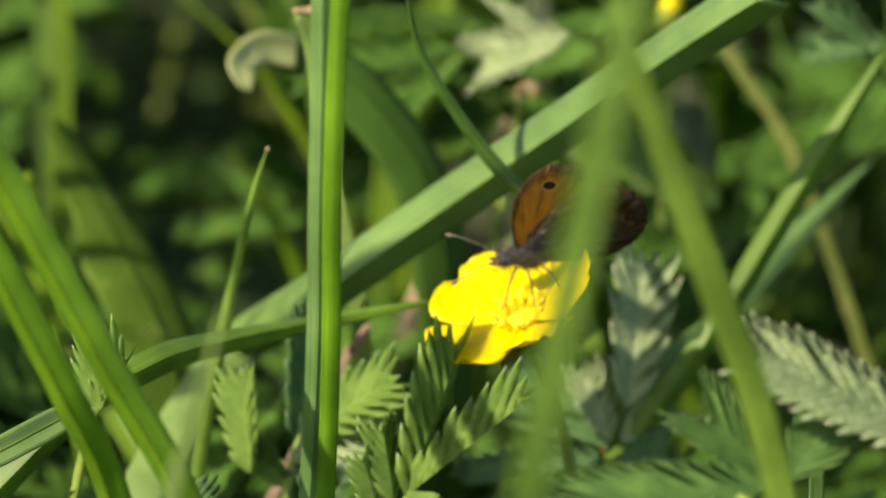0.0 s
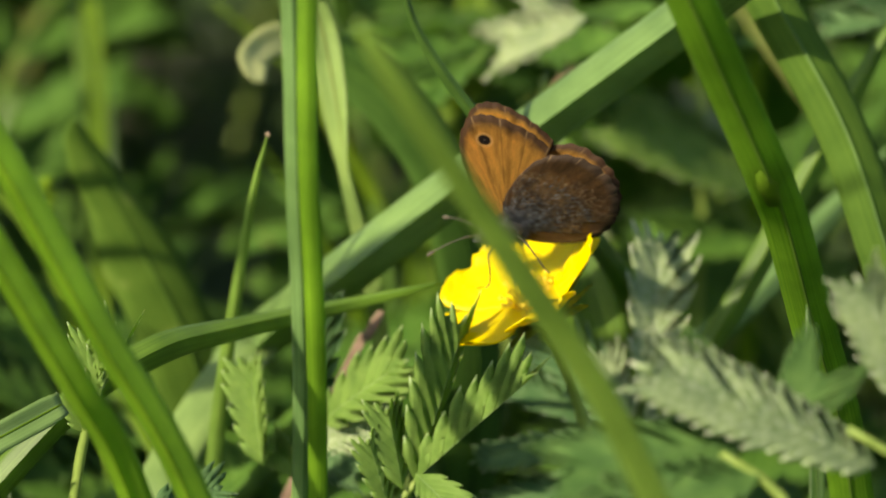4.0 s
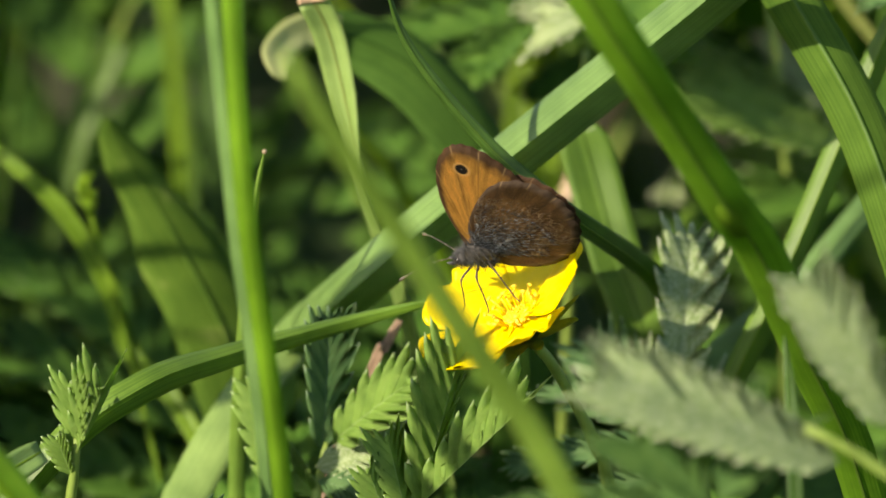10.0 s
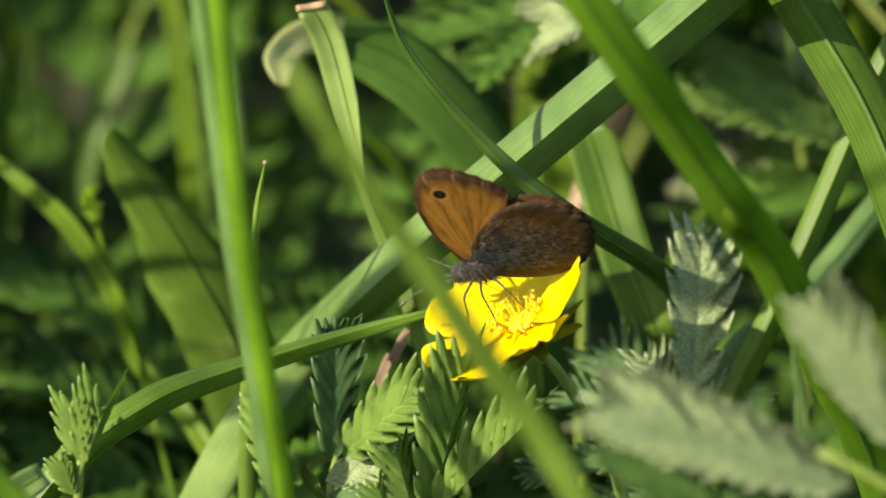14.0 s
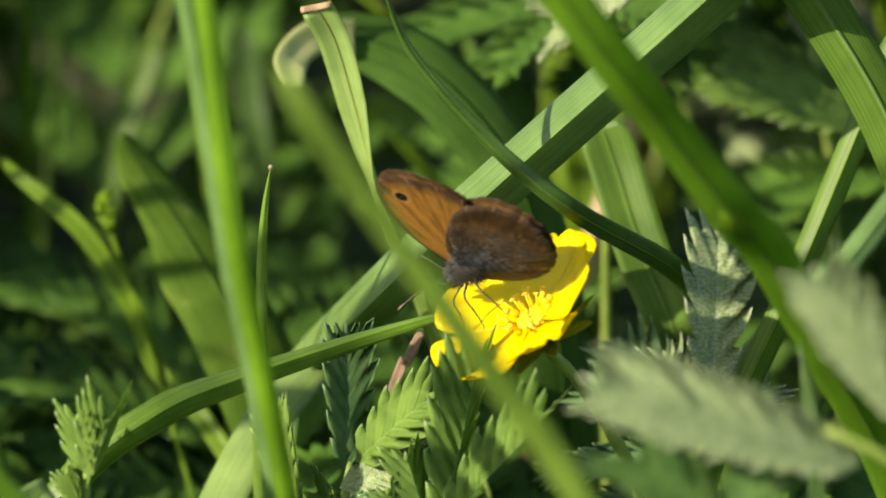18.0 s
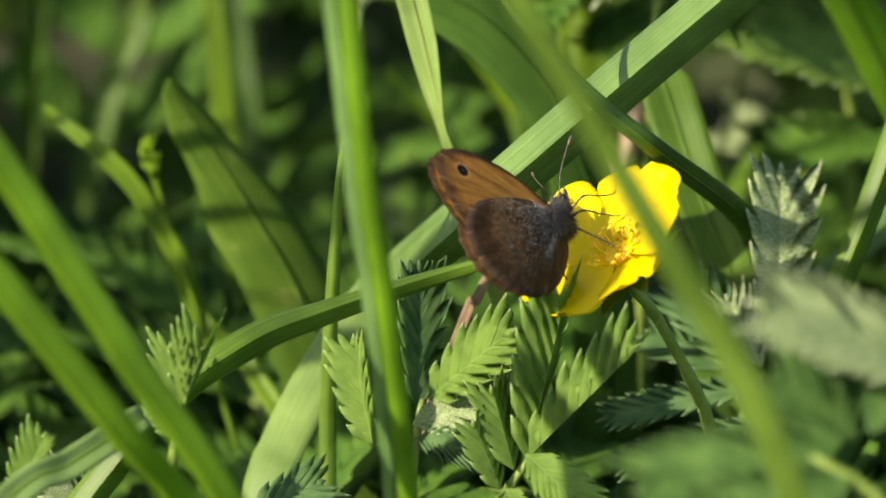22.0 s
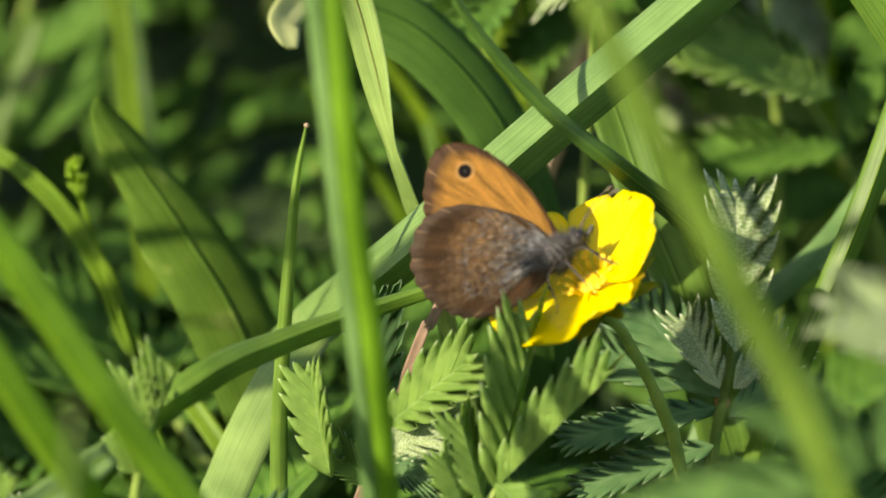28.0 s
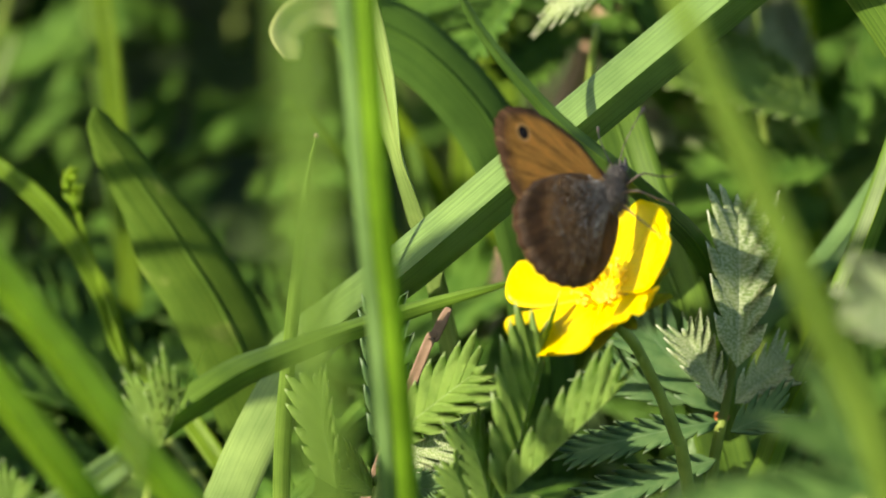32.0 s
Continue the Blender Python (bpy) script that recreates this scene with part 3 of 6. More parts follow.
near_blade = midribbed([(-0.0109, -0.1111, 0.1358), (-0.0083, -0.1109, 0.1308), (0.0016, -0.1041, 0.1120), (0.0109, -0.0979, 0.0940)], 0.0030, M_GRASS_SOFT,
    "slender fresh green grass blade in front of the flower", M_GRASS_SOFT, taper=0.3, blunt=0.25, fold=-0.08, twist=40)
kink_blade = midribbed([(0.0098, -0.0554, 0.1284), (0.0155, -0.0525, 0.1187), (0.0218, -0.0459, 0.1075), (0.0272, -0.0409, 0.0980), (0.0307, -0.0348, 0.0913), (0.0362, -0.0269, 0.0778), (0.0421, -0.0185, 0.0630)], 0.0046, M_GRASS_FRESH,
    "strong grass blade with a joint and a yellowish edge", M_GRASS, taper=0.02, blunt=0.9, fold=-0.3, twist=[30, 30, 30, 25, 20, 20, 20])
bm = tube([(0.0261, -0.0408, 0.0997), (0.0273, -0.0394, 0.0975), (0.0286, -0.0372, 0.0949)], [0.0010, 0.0014, 0.0010], 10)
bm.transform(Matrix.Translation(-kink_blade.location))
part("joint", bm, M_GRASS_YELLOW, kink_blade, "yellowish swollen joint")
dark_blade = midribbed([(0.0325, -0.0392, 0.0850), (0.0331, -0.0421, 0.0800), (0.0335, -0.0473, 0.0718)], 0.0015, M_GRASS_DARK, "dark narrow grass blade", M_GRASS, taper=0.3)
low_blade = grass_blade([(0.0008, 0.0010, 0.0735), (-0.0086, 0.0048, 0.0696), (-0.0216, -0.0032, 0.0686), (-0.0303, -0.0119, 0.0682), (-0.0400, -0.0150, 0.0610)], 0.0033, M_GRASS,
    "grass blade bending low over the leaves, dark underneath", taper=0.4, twist=[20, 20, 10, 0, -10], fold=-0.7)
tip_blade = grass_blade([(-0.0186, 0.0080, 0.0870), (-0.0197, 0.0079, 0.0810), (-0.0206, 0.0086, 0.0714), (-0.0217, 0.0102, 0.0556), (-0.0220, 0.0104, 0.0430)], 0.0018, M_GRASS_SOFT,
    "short pointed grass blade with a dry yellow tip", taper=0.55, fold=-0.3)
bm = bmesh.new()
bmesh.ops.create_uvsphere(bm, u_segments=8, v_segments=6, radius=0.00028, matrix=Matrix.Translation(Vector((-0.0186, 0.0079, 0.0869)) - tip_blade.location))
part("dry_tip", bm, M_STRAW, tip_blade, "dry straw-coloured tip")
# its shade is put into the darkened colour, nothing casts it
left_leaf = midribbed([(-0.0386, 0.0545, 0.0751), (-0.0373, 0.0535, 0.0722), (-0.0337, 0.0515, 0.0669), (-0.0294, 0.0473, 0.0609), (-0.0236, 0.0405, 0.0512)], 0.0112, M_GRASS_MOTTLED,
    "broad leaf with a pale blotched tip, its green darkened for shade", M_GRASS_MOTTLED, taper=0.62, twist=-30, fold=-0.25, wave=0.25)
left_blade = midribbed([(-0.0701, -0.0564, 0.1359), (-0.0582, -0.0597, 0.1182), (-0.0472, -0.0605, 0.1012), (-0.0376, -0.0618, 0.0857), (-0.0283, -0.0609, 0.0703)], 0.0034, M_GRASS_FRESH,
    "strong grass blade leaning from the side", M_GRASS_YELLOW, taper=0.1, blunt=0.7, fold=-0.8, twist=28)
left_blade_low = midribbed([(-0.0697, -0.0569, 0.1237), (-0.0577, -0.0597, 0.1074), (-0.0467, -0.0604, 0.0907), (-0.0396, -0.0602, 0.0795), (-0.0340, -0.0565, 0.0690)], 0.0034, M_GRASS_FRESH,
    "strong grass blade leaning from the side", M_GRASS_YELLOW, taper=0.1, blunt=0.7, fold=-0.8, twist=28)
arch_leaf = midribbed([(-0.0158, 0.0499, 0.0871), (-0.0105, 0.0514, 0.0860), (-0.0029, 0.0490, 0.0824), (0.0045, 0.0450, 0.0740), (0.0085, 0.0420, 0.0620), (0.0098, 0.0400, 0.0500), (0.0100, 0.0390, 0.0380)], 0.0092, M_GRASS_MATT,
    "broad arching leaf with a curled straw-coloured end", M_GRASS_SHADE, taper=0.22, blunt=0.30, twist=[0, -25, -35, -35, -35, -35, -35], fold=-0.2, segments=70)
bm = blade_mesh([Vector(p) - arch_leaf.location - VIEW * 0.0006 for p in [(-0.0183, 0.0425, 0.0838), (-0.0186, 0.0463, 0.0858), (-0.0160, 0.0491, 0.0873), (-0.0118, 0.0508, 0.0866)]], 0.0040, [30, 25, 15, 0], taper=0.25, blunt=0.45, fold=0.2)
part("curled_end", bm, M_CURL, arch_leaf, "pale curled leaf end")
dry_blade = midribbed([(-0.0141, 0.0246, 0.0985), (-0.0123, 0.0247, 0.0945), (-0.0106, 0.0234, 0.0880), (-0.0088, 0.0215, 0.0801), (-0.0069, 0.0214, 0.0741), (-0.0042, 0.0245, 0.0652)], 0.0034, M_GRASS_PALE,
    "cut pale grass blade with a brown end, twisted to a narrow neck", M_GRASS_DRY, taper=0.02, blunt=0.95, twist=[0, 5, 30, 78, 70, 60], fold=0.3)
bm = blade_mesh([Vector(p) - dry_blade.location for p in [(-0.0142, 0.0245, 0.0988), (-0.0141, 0.0243, 0.0982)]], 0.0031, 0, taper=0.02, blunt=0.95, segments=4)
part("cut_end", bm, M_STRAW, dry_blade, "brown cut end")
slant_blade = midribbed([(-0.0062, 0.0047, 0.1067), (-0.0034, 0.0042, 0.0994), (0.0045, 0.0028, 0.0897), (0.0124, 0.0014, 0.0830), (0.0230, 0.0209, 0.0685), (0.0267, 0.0326, 0.0566)], 0.0026, M_GRASS_DARK,
    "dark green grass blade slanting past the butterfly", M_GRASS, taper=0.5, twist=15, fold=-0.3)
right_blade = midribbed([(0.0319, 0.0188, 0.1109), (0.0346, 0.0156, 0.1050), (0.0426, 0.0069, 0.0927), (0.0469, 0.0001, 0.0824), (0.0502, -0.0048, 0.0716)], 0.0056, M_GRASS_MATT,
    "broad folded grass blade, one half lit", M_GRASS, taper=0.02, blunt=0.9, fold=-0.6)
edge_blade = midribbed([(0.0460, -0.0028, 0.1165), (0.0470, -0.0047, 0.1110), (0.0494, -0.0105, 0.0947), (0.0518, -0.0107, 0.0789)], 0.0050, M_GRASS,
    "broad folded grass blade, one half lit", M_GRASS_YELLOW, taper=0.02, blunt=0.9, fold=-0.6)
lean_blade = midribbed([(0.0513, 0.0296, 0.1034), (0.0464, 0.0255, 0.0922), (0.0430, 0.0226, 0.0847), (0.0368, 0.0165, 0.0711), (0.0308, 0.0137, 0.0581), (0.0279, 0.0142, 0.0507)], 0.0029, M_GRASS,
    "narrow grass blade leaning beside the silvery leaf", M_GRASS_YELLOW, taper=0.15, fold=-0.6)
lean_blade_far = midribbed([(0.0590, 0.0516, 0.0791), (0.0488, 0.0448, 0.0695), (0.0397, 0.0374, 0.0612), (0.0316, 0.0340, 0.0551), (0.0278, 0.0316, 0.0487)], 0.0030, M_GRASS_BLUE,
    "pale grass blade behind the silvery leaf", M_GRASS_BLUE, taper=0.15, fold=-0.3)
sprig_blade = midribbed([(-0.0534, 0.0630, 0.0696), (-0.0512, 0.0595, 0.0687), (-0.0439, 0.0554, 0.0632), (-0.0386, 0.0524, 0.0550), (-0.0358, 0.0498, 0.0477), (-0.0297, 0.0429, 0.0434)], 0.0022, M_GRASS_YELLOW,
    "thin yellow-green grass blade", M_GRASS_YELLOW, taper=0.25)
# the low blade's sunlit end, a separate strip with the light in its colour
low_blade_lit_end = midribbed([(-0.0423, -0.0234, 0.0662), (-0.0396, -0.0243, 0.0662), (-0.0464, -0.0293, 0.0636), (-0.0531, -0.0343, 0.0613)][1:], 0.0030, M_GRASS_PALE,
    "lower end of the low bending blade, coloured pale for sunlight", M_GRASS_YELLOW, taper=0.05, blunt=0.8)
straw_blade = midribbed([(-0.0355, -0.1220, 0.1116), (-0.0362, -0.1222, 0.1074), (-0.0374, -0.1205, 0.0985), (-0.0382, -0.1200, 0.0929)], 0.0014, M_GRASS_PALE,
    "thin pale grass blade close to the lens", M_GRASS_DRY, taper=0.5)
swing_blade = midribbed([(-0.0449, -0.1694, 0.1569), (-0.0439, -0.1708, 0.1459), (-0.0424, -0.1711, 0.1320), (-0.0403, -0.1696, 0.1172), (-0.0390, -0.1682, 0.1086)], 0.0025, M_GRASS_SOFT,
    "grass blade swinging close to the lens", M_GRASS_SOFT, taper=0.15, blunt=0.6)

# a flowering grass sprig beside the thin blade
sprig = new("grass_sprig")
sprig.location = (-0.0319, 0.0416, 0.0343)
sprig_line = smooth_line([(-0.0414, 0.0565, 0.0660), (-0.0407, 0.0553, 0.0629), (-0.0392, 0.0535, 0.0580), (-0.0360, 0.0488, 0.0480), (-0.0319, 0.0416, 0.0343)], 24)
bm = tube([p - sprig.location for p in sprig_line] + [Vector((0.002, 0.004, -sprig.location.z))], 0.00035, 6)
part("stalk", bm, M_GRASS_YELLOW, sprig)
rnd = random.Random(4)
for i in range(16):
    p = sprig_line[i // 2 if i < 14 else 0]
    bm = bmesh.new()
    bmesh.ops.create_icosphere(bm, subdivisions=1, radius=1)
    bm.transform(pose(*(p - sprig.location), rnd.uniform(-40, 40), rnd.uniform(-60, 60), rnd.uniform(0, 360)) @ Matrix.Translation((0, 0, 0.0009)) @ Matrix.Diagonal((0.0004, 0.0004, 0.0012, 1)))
    part("spikelet", bm, M_GRASS_YELLOW, sprig)
tagged(sprig, "yellow-green flowering grass sprig with small spikelets", "grass")


# ---- silverweed leaves ----
def rachis(parent, pts, r0=0.0004, r1=0.0008, material=None):
    line = smooth_line(pts, 14)
    bm = tube(line, [r0 + (r1 - r0) * i / 14 for i in range(15)], 7)
    return part("leaf_stalk", bm, material or M_STALK, parent)


def leaf_thing(label, stalk, leaflets, group="silverweed leaves", name="silverweed_leaf"):
    """stalk: points from the tip down to the soil; leaflets: (base, tip, width, material, facing, options)."""
    root = Vector(to_ground(stalk)[-1])
    ob = new(name)
    ob.location = root
    rachis(ob, [Vector(p) - root for p in to_ground(stalk)])
    for i, (b, t, w, mat, face, kw) in enumerate(leaflets):
        leaflet(ob, Vector(b) - root, Vector(t) - root, w, mat, face, seed=i + 7 * len(leaflets), **kw)
    return tagged(ob, label, "leaf", group)


# the leaflets turned from the sun have their shade in a darker green
leaf_thing("fresh green silverweed leaf with sharp pale teeth, shaded leaflets coloured darker", [(-0.0121, 0.0040, 0.0558), (-0.0127, 0.0020, 0.0523), (-0.0135, 0.0000, 0.0475)], [
    ((-0.0114, 0.0030, 0.0562), (-0.0035, -0.0020, 0.0657), 0.0074, M_LEAF, (0.0, -0.75, 0.66), dict(teeth=7, fold=14, depth=0.46)),
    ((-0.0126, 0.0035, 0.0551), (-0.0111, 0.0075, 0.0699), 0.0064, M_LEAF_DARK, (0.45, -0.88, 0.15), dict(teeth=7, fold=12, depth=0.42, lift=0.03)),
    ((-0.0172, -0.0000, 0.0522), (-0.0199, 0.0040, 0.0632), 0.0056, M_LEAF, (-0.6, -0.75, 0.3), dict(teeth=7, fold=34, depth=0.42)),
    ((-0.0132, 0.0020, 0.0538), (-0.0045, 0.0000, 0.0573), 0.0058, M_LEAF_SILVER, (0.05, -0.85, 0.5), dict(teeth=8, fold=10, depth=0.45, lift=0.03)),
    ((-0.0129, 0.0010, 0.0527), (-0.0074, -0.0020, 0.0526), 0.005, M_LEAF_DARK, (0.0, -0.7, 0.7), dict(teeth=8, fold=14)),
    ((-0.0129, 0.0010, 0.0508), (-0.0160, 0.0030, 0.0532), 0.0045, M_LEAF, (-0.2, -0.9, 0.3), dict(teeth=7)),
])
leaf_thing("fresh green silverweed leaf with silvery toothed rims under the flower", [(-0.0018, -0.0130, 0.0558), (-0.0036, -0.0130, 0.0531), (-0.0043, -0.0130, 0.0498)], [
    ((-0.0019, -0.0135, 0.0563), (0.0092, -0.0175, 0.0698), 0.0088, M_LEAF, (-0.05, -0.86, 0.5), dict(teeth=8, folds=(4, -104), depth=0.44, curl=0.1)),
    ((-0.0021, -0.0130, 0.0558), (0.0025, -0.0115, 0.0738), 0.0094, M_LEAF, (0.22, -0.93, 0.25), dict(teeth=8, folds=(6, -62), depth=0.44, curl=0.1)),
    ((-0.0034, -0.0140, 0.0551), (-0.0054, -0.0130, 0.0638), 0.0058, M_LEAF, (0.1, -0.9, 0.35), dict(teeth=6, folds=(10, -40), depth=0.46, lift=0.03)),
    ((-0.0048, -0.0145, 0.0532), (-0.0073, -0.0150, 0.0608), 0.0046, M_LEAF, (0.1, -0.88, 0.4), dict(teeth=6, folds=(10, -20), depth=0.46, lift=0.03)),
    ((-0.0023, -0.0150, 0.0573), (0.0022, -0.0205, 0.0548), 0.0062, M_LEAF, (-0.25, -0.45, 0.86), dict(teeth=7, folds=(8, 8), depth=0.32, lift=0.03)),
    ((-0.0043, -0.0150, 0.0537), (-0.0035, -0.0200, 0.0525), 0.0050, M_LEAF, (-0.1, -0.7, 0.7), dict(teeth=6, folds=(14, 14), depth=0.40)),
])
leaf_thing("young folded silverweed leaf with a pale comb of teeth", [(-0.0365, -0.0185, 0.0653), (-0.0369, -0.0185, 0.0612), (-0.0376, -0.0185, 0.0552)], [
    ((-0.0364, -0.0190, 0.0642), (-0.0336, -0.0195, 0.0714), 0.0078, M_LEAF, (-0.35, -0.9, 0.25), dict(teeth=6, folds=(8, -100), depth=0.5, curl=0.0)),
    ((-0.0366, -0.0185, 0.0640), (-0.0371, -0.0180, 0.0714), 0.0050, M_LEAF, (-0.5, -0.8, 0.3), dict(teeth=6, folds=(10, 10), depth=0.5, curl=0.0)),
    ((-0.0371, -0.0187, 0.0613), (-0.0388, -0.0185, 0.0653), 0.0030, M_LEAF, (-0.4, -0.8, 0.4), dict(teeth=6, fold=30, depth=0.5)),
])
leaf_thing("silvery silverweed leaf low between the grass", [(-0.0446, -0.0128, 0.0514), (-0.0441, -0.0128, 0.0469)], [
    ((-0.0438, -0.0128, 0.0505), (-0.0495, -0.0140, 0.0559), 0.0052, M_LEAF_SILVER, (-0.2, -0.7, 0.7), dict(teeth=6, folds=(8, 8), depth=0.42, lift=0.03)),
    ((-0.0524, -0.0245, 0.0575), (-0.0496, -0.0245, 0.0649), 0.0042, M_LEAF, (-0.5, -0.8, 0.3), dict(teeth=7, fold=38, depth=0.55, lift=0.03)),
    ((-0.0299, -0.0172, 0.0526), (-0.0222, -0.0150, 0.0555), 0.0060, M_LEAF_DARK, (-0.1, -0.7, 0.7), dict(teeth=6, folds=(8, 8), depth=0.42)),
])
silver = leaf_thing("upright silvery grey silverweed leaf, one half of it shaded", [(0.0264, 0.0192, 0.0675), (0.0263, 0.0183, 0.0590), (0.0248, 0.0158, 0.0520), (0.0239, 0.0157, 0.0460)], [
    ((0.0256, 0.0130, 0.0587), (0.0275, 0.0220, 0.0751), 0.0088, M_LEAF_SILVER, (0.15, -0.95, 0.25), dict(lift=0.025, teeth=6, fold=20, depth=0.5)),
    ((0.0240, 0.0126, 0.0549), (0.0207, 0.0175, 0.0619), 0.0056, M_LEAF_SILVER, (0.1, -0.8, 0.6), dict(lift=0.025, teeth=6, fold=15)),
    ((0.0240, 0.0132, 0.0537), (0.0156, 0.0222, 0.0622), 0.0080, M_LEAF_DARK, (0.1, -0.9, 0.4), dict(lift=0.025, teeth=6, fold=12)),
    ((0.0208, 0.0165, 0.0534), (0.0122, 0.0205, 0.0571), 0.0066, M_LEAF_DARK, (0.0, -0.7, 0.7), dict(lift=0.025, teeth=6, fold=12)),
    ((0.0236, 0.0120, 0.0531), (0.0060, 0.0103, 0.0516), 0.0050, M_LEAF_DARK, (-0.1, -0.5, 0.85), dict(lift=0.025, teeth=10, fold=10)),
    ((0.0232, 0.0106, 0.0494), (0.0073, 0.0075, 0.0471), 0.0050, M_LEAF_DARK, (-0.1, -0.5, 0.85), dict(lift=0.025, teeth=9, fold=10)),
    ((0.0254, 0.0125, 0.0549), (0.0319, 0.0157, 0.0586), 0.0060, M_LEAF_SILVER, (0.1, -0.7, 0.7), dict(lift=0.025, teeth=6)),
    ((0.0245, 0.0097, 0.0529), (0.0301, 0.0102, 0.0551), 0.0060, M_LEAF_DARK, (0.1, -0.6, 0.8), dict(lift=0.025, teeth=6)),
])
bm = bmesh.new()
bmesh.ops.create_icosphere(bm, subdivisions=2, radius=0.0008, matrix=Matrix.Translation(Vector((0.0251, 0.0181, 0.0511)) - silver.location))
part("joint", bm, M_REDDISH, silver, "orange-red leaf joint")
near_leaf = leaf_thing("broad silvery hairy silverweed leaf close to the lens", [(0.0323, -0.0726, 0.0871), (0.0386, -0.0737, 0.0838), (0.0429, -0.0754, 0.0792)], [
    ((0.0354, -0.0718, 0.0833), (0.0124, -0.0745, 0.0939), 0.0078, M_LEAF_WOOLLY, (-0.34, -0.70, 0.62), dict(teeth=15, fold=8, depth=0.40, lift=0.045)),
    ((0.0399, -0.0744, 0.0878), (0.0316, -0.0735, 0.1018), 0.0066, M_LEAF_WOOLLY, (-0.3, -0.7, 0.6), dict(teeth=12, fold=10, depth=0.40, lift=0.045)),
    ((0.0409, -0.0750, 0.0859), (0.0466, -0.0722, 0.0993), 0.0066, M_LEAF_WOOLLY, (0, -0.7, 0.7), dict(teeth=12, fold=10, depth=0.40, lift=0.045)),
    ((0.0416, -0.0772, 0.0858), (0.0470, -0.0795, 0.0909), 0.0066, M_LEAF_WOOLLY, (0, -0.6, 0.8), dict(teeth=12, fold=10, depth=0.40, lift=0.045)),
])
# every leaflet here has the shaded green, so its shade is painted in
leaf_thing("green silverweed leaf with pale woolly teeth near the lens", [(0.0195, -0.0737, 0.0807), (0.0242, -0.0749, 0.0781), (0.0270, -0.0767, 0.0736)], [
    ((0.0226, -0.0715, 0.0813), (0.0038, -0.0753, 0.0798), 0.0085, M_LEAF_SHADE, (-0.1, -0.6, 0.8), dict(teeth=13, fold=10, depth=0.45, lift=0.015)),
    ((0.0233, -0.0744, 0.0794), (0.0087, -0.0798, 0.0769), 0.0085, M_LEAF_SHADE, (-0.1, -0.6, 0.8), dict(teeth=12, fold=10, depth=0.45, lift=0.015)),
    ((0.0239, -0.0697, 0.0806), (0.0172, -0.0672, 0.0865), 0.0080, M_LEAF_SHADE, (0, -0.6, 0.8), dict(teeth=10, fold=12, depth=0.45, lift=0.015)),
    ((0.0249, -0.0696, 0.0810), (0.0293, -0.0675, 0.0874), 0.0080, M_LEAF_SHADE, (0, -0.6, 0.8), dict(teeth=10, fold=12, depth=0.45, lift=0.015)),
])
leaf_thing("pale silverweed leaf in the blur behind", [(0.0161, 0.0519, 0.0841), (0.0156, 0.0540, 0.0736)], [
    ((0.0200, 0.0485, 0.0923), (0.0096, 0.0490, 0.0885), 0.0080, M_LEAF_SILVER, (0.1, -0.6, 0.75), dict(teeth=9, fold=8, depth=0.6)),
    ((0.0193, 0.0529, 0.0890), (0.0153, 0.0549, 0.0936), 0.0070, M_LEAF_SILVER, (0.1, -0.6, 0.75), dict(teeth=7, fold=8)),
    ((0.0203, 0.0570, 0.0858), (0.0250, 0.0553, 0.0825), 0.0080, M_LEAF_BACK, (0, -0.6, 0.8), dict(teeth=7, fold=8)),
])
leaf_thing("large green silverweed leaf in the blur behind", [(0.0411, 0.0841, 0.0664), (0.0499, 0.0900, 0.0535)], [
    ((0.0474, 0.0780, 0.0642), (0.0289, 0.0762, 0.0743), 0.0115, M_LEAF, (0, -0.65, 0.75), dict(teeth=12, fold=15, depth=0.35)),
    ((0.0491, 0.0806, 0.0568), (0.0295, 0.0805, 0.0571), 0.0095, M_LEAF_BACK, (0, -0.6, 0.8), dict(teeth=10, fold=15)),
    ((0.0504, 0.0813, 0.0587), (0.0573, 0.0858, 0.0706), 0.0090, M_LEAF_BACK, (0, -0.6, 0.8), dict(teeth=10, fold=15)),
    ((0.0486, 0.0931, 0.0619), (0.0432, 0.0969, 0.0723), 0.0095, M_LEAF_SILVER, (0, -0.6, 0.8), dict(teeth=10, fold=15)),
])
leaf_thing("toothed silverweed leaf in the blur behind", [(-0.0115, 0.1178, 0.0436), (-0.0029, 0.1262, 0.0374)], [
    ((0.0002, 0.1186, 0.0455), (-0.0179, 0.1226, 0.0423), 0.0055, M_LEAF_BACK, (0, -0.6, 0.8), dict(teeth=11, fold=10)),
    ((-0.0029, 0.1275, 0.0409), (-0.0118, 0.1249, 0.0341), 0.0060, M_LEAF_BACK, (0, -0.6, 0.8), dict(teeth=9, fold=10)),
    ((-0.0021, 0.1283, 0.0429), (-0.0074, 0.1403, 0.0467), 0.0060, M_LEAF_BACK, (0, -0.6, 0.8), dict(teeth=9, fold=10)),
])

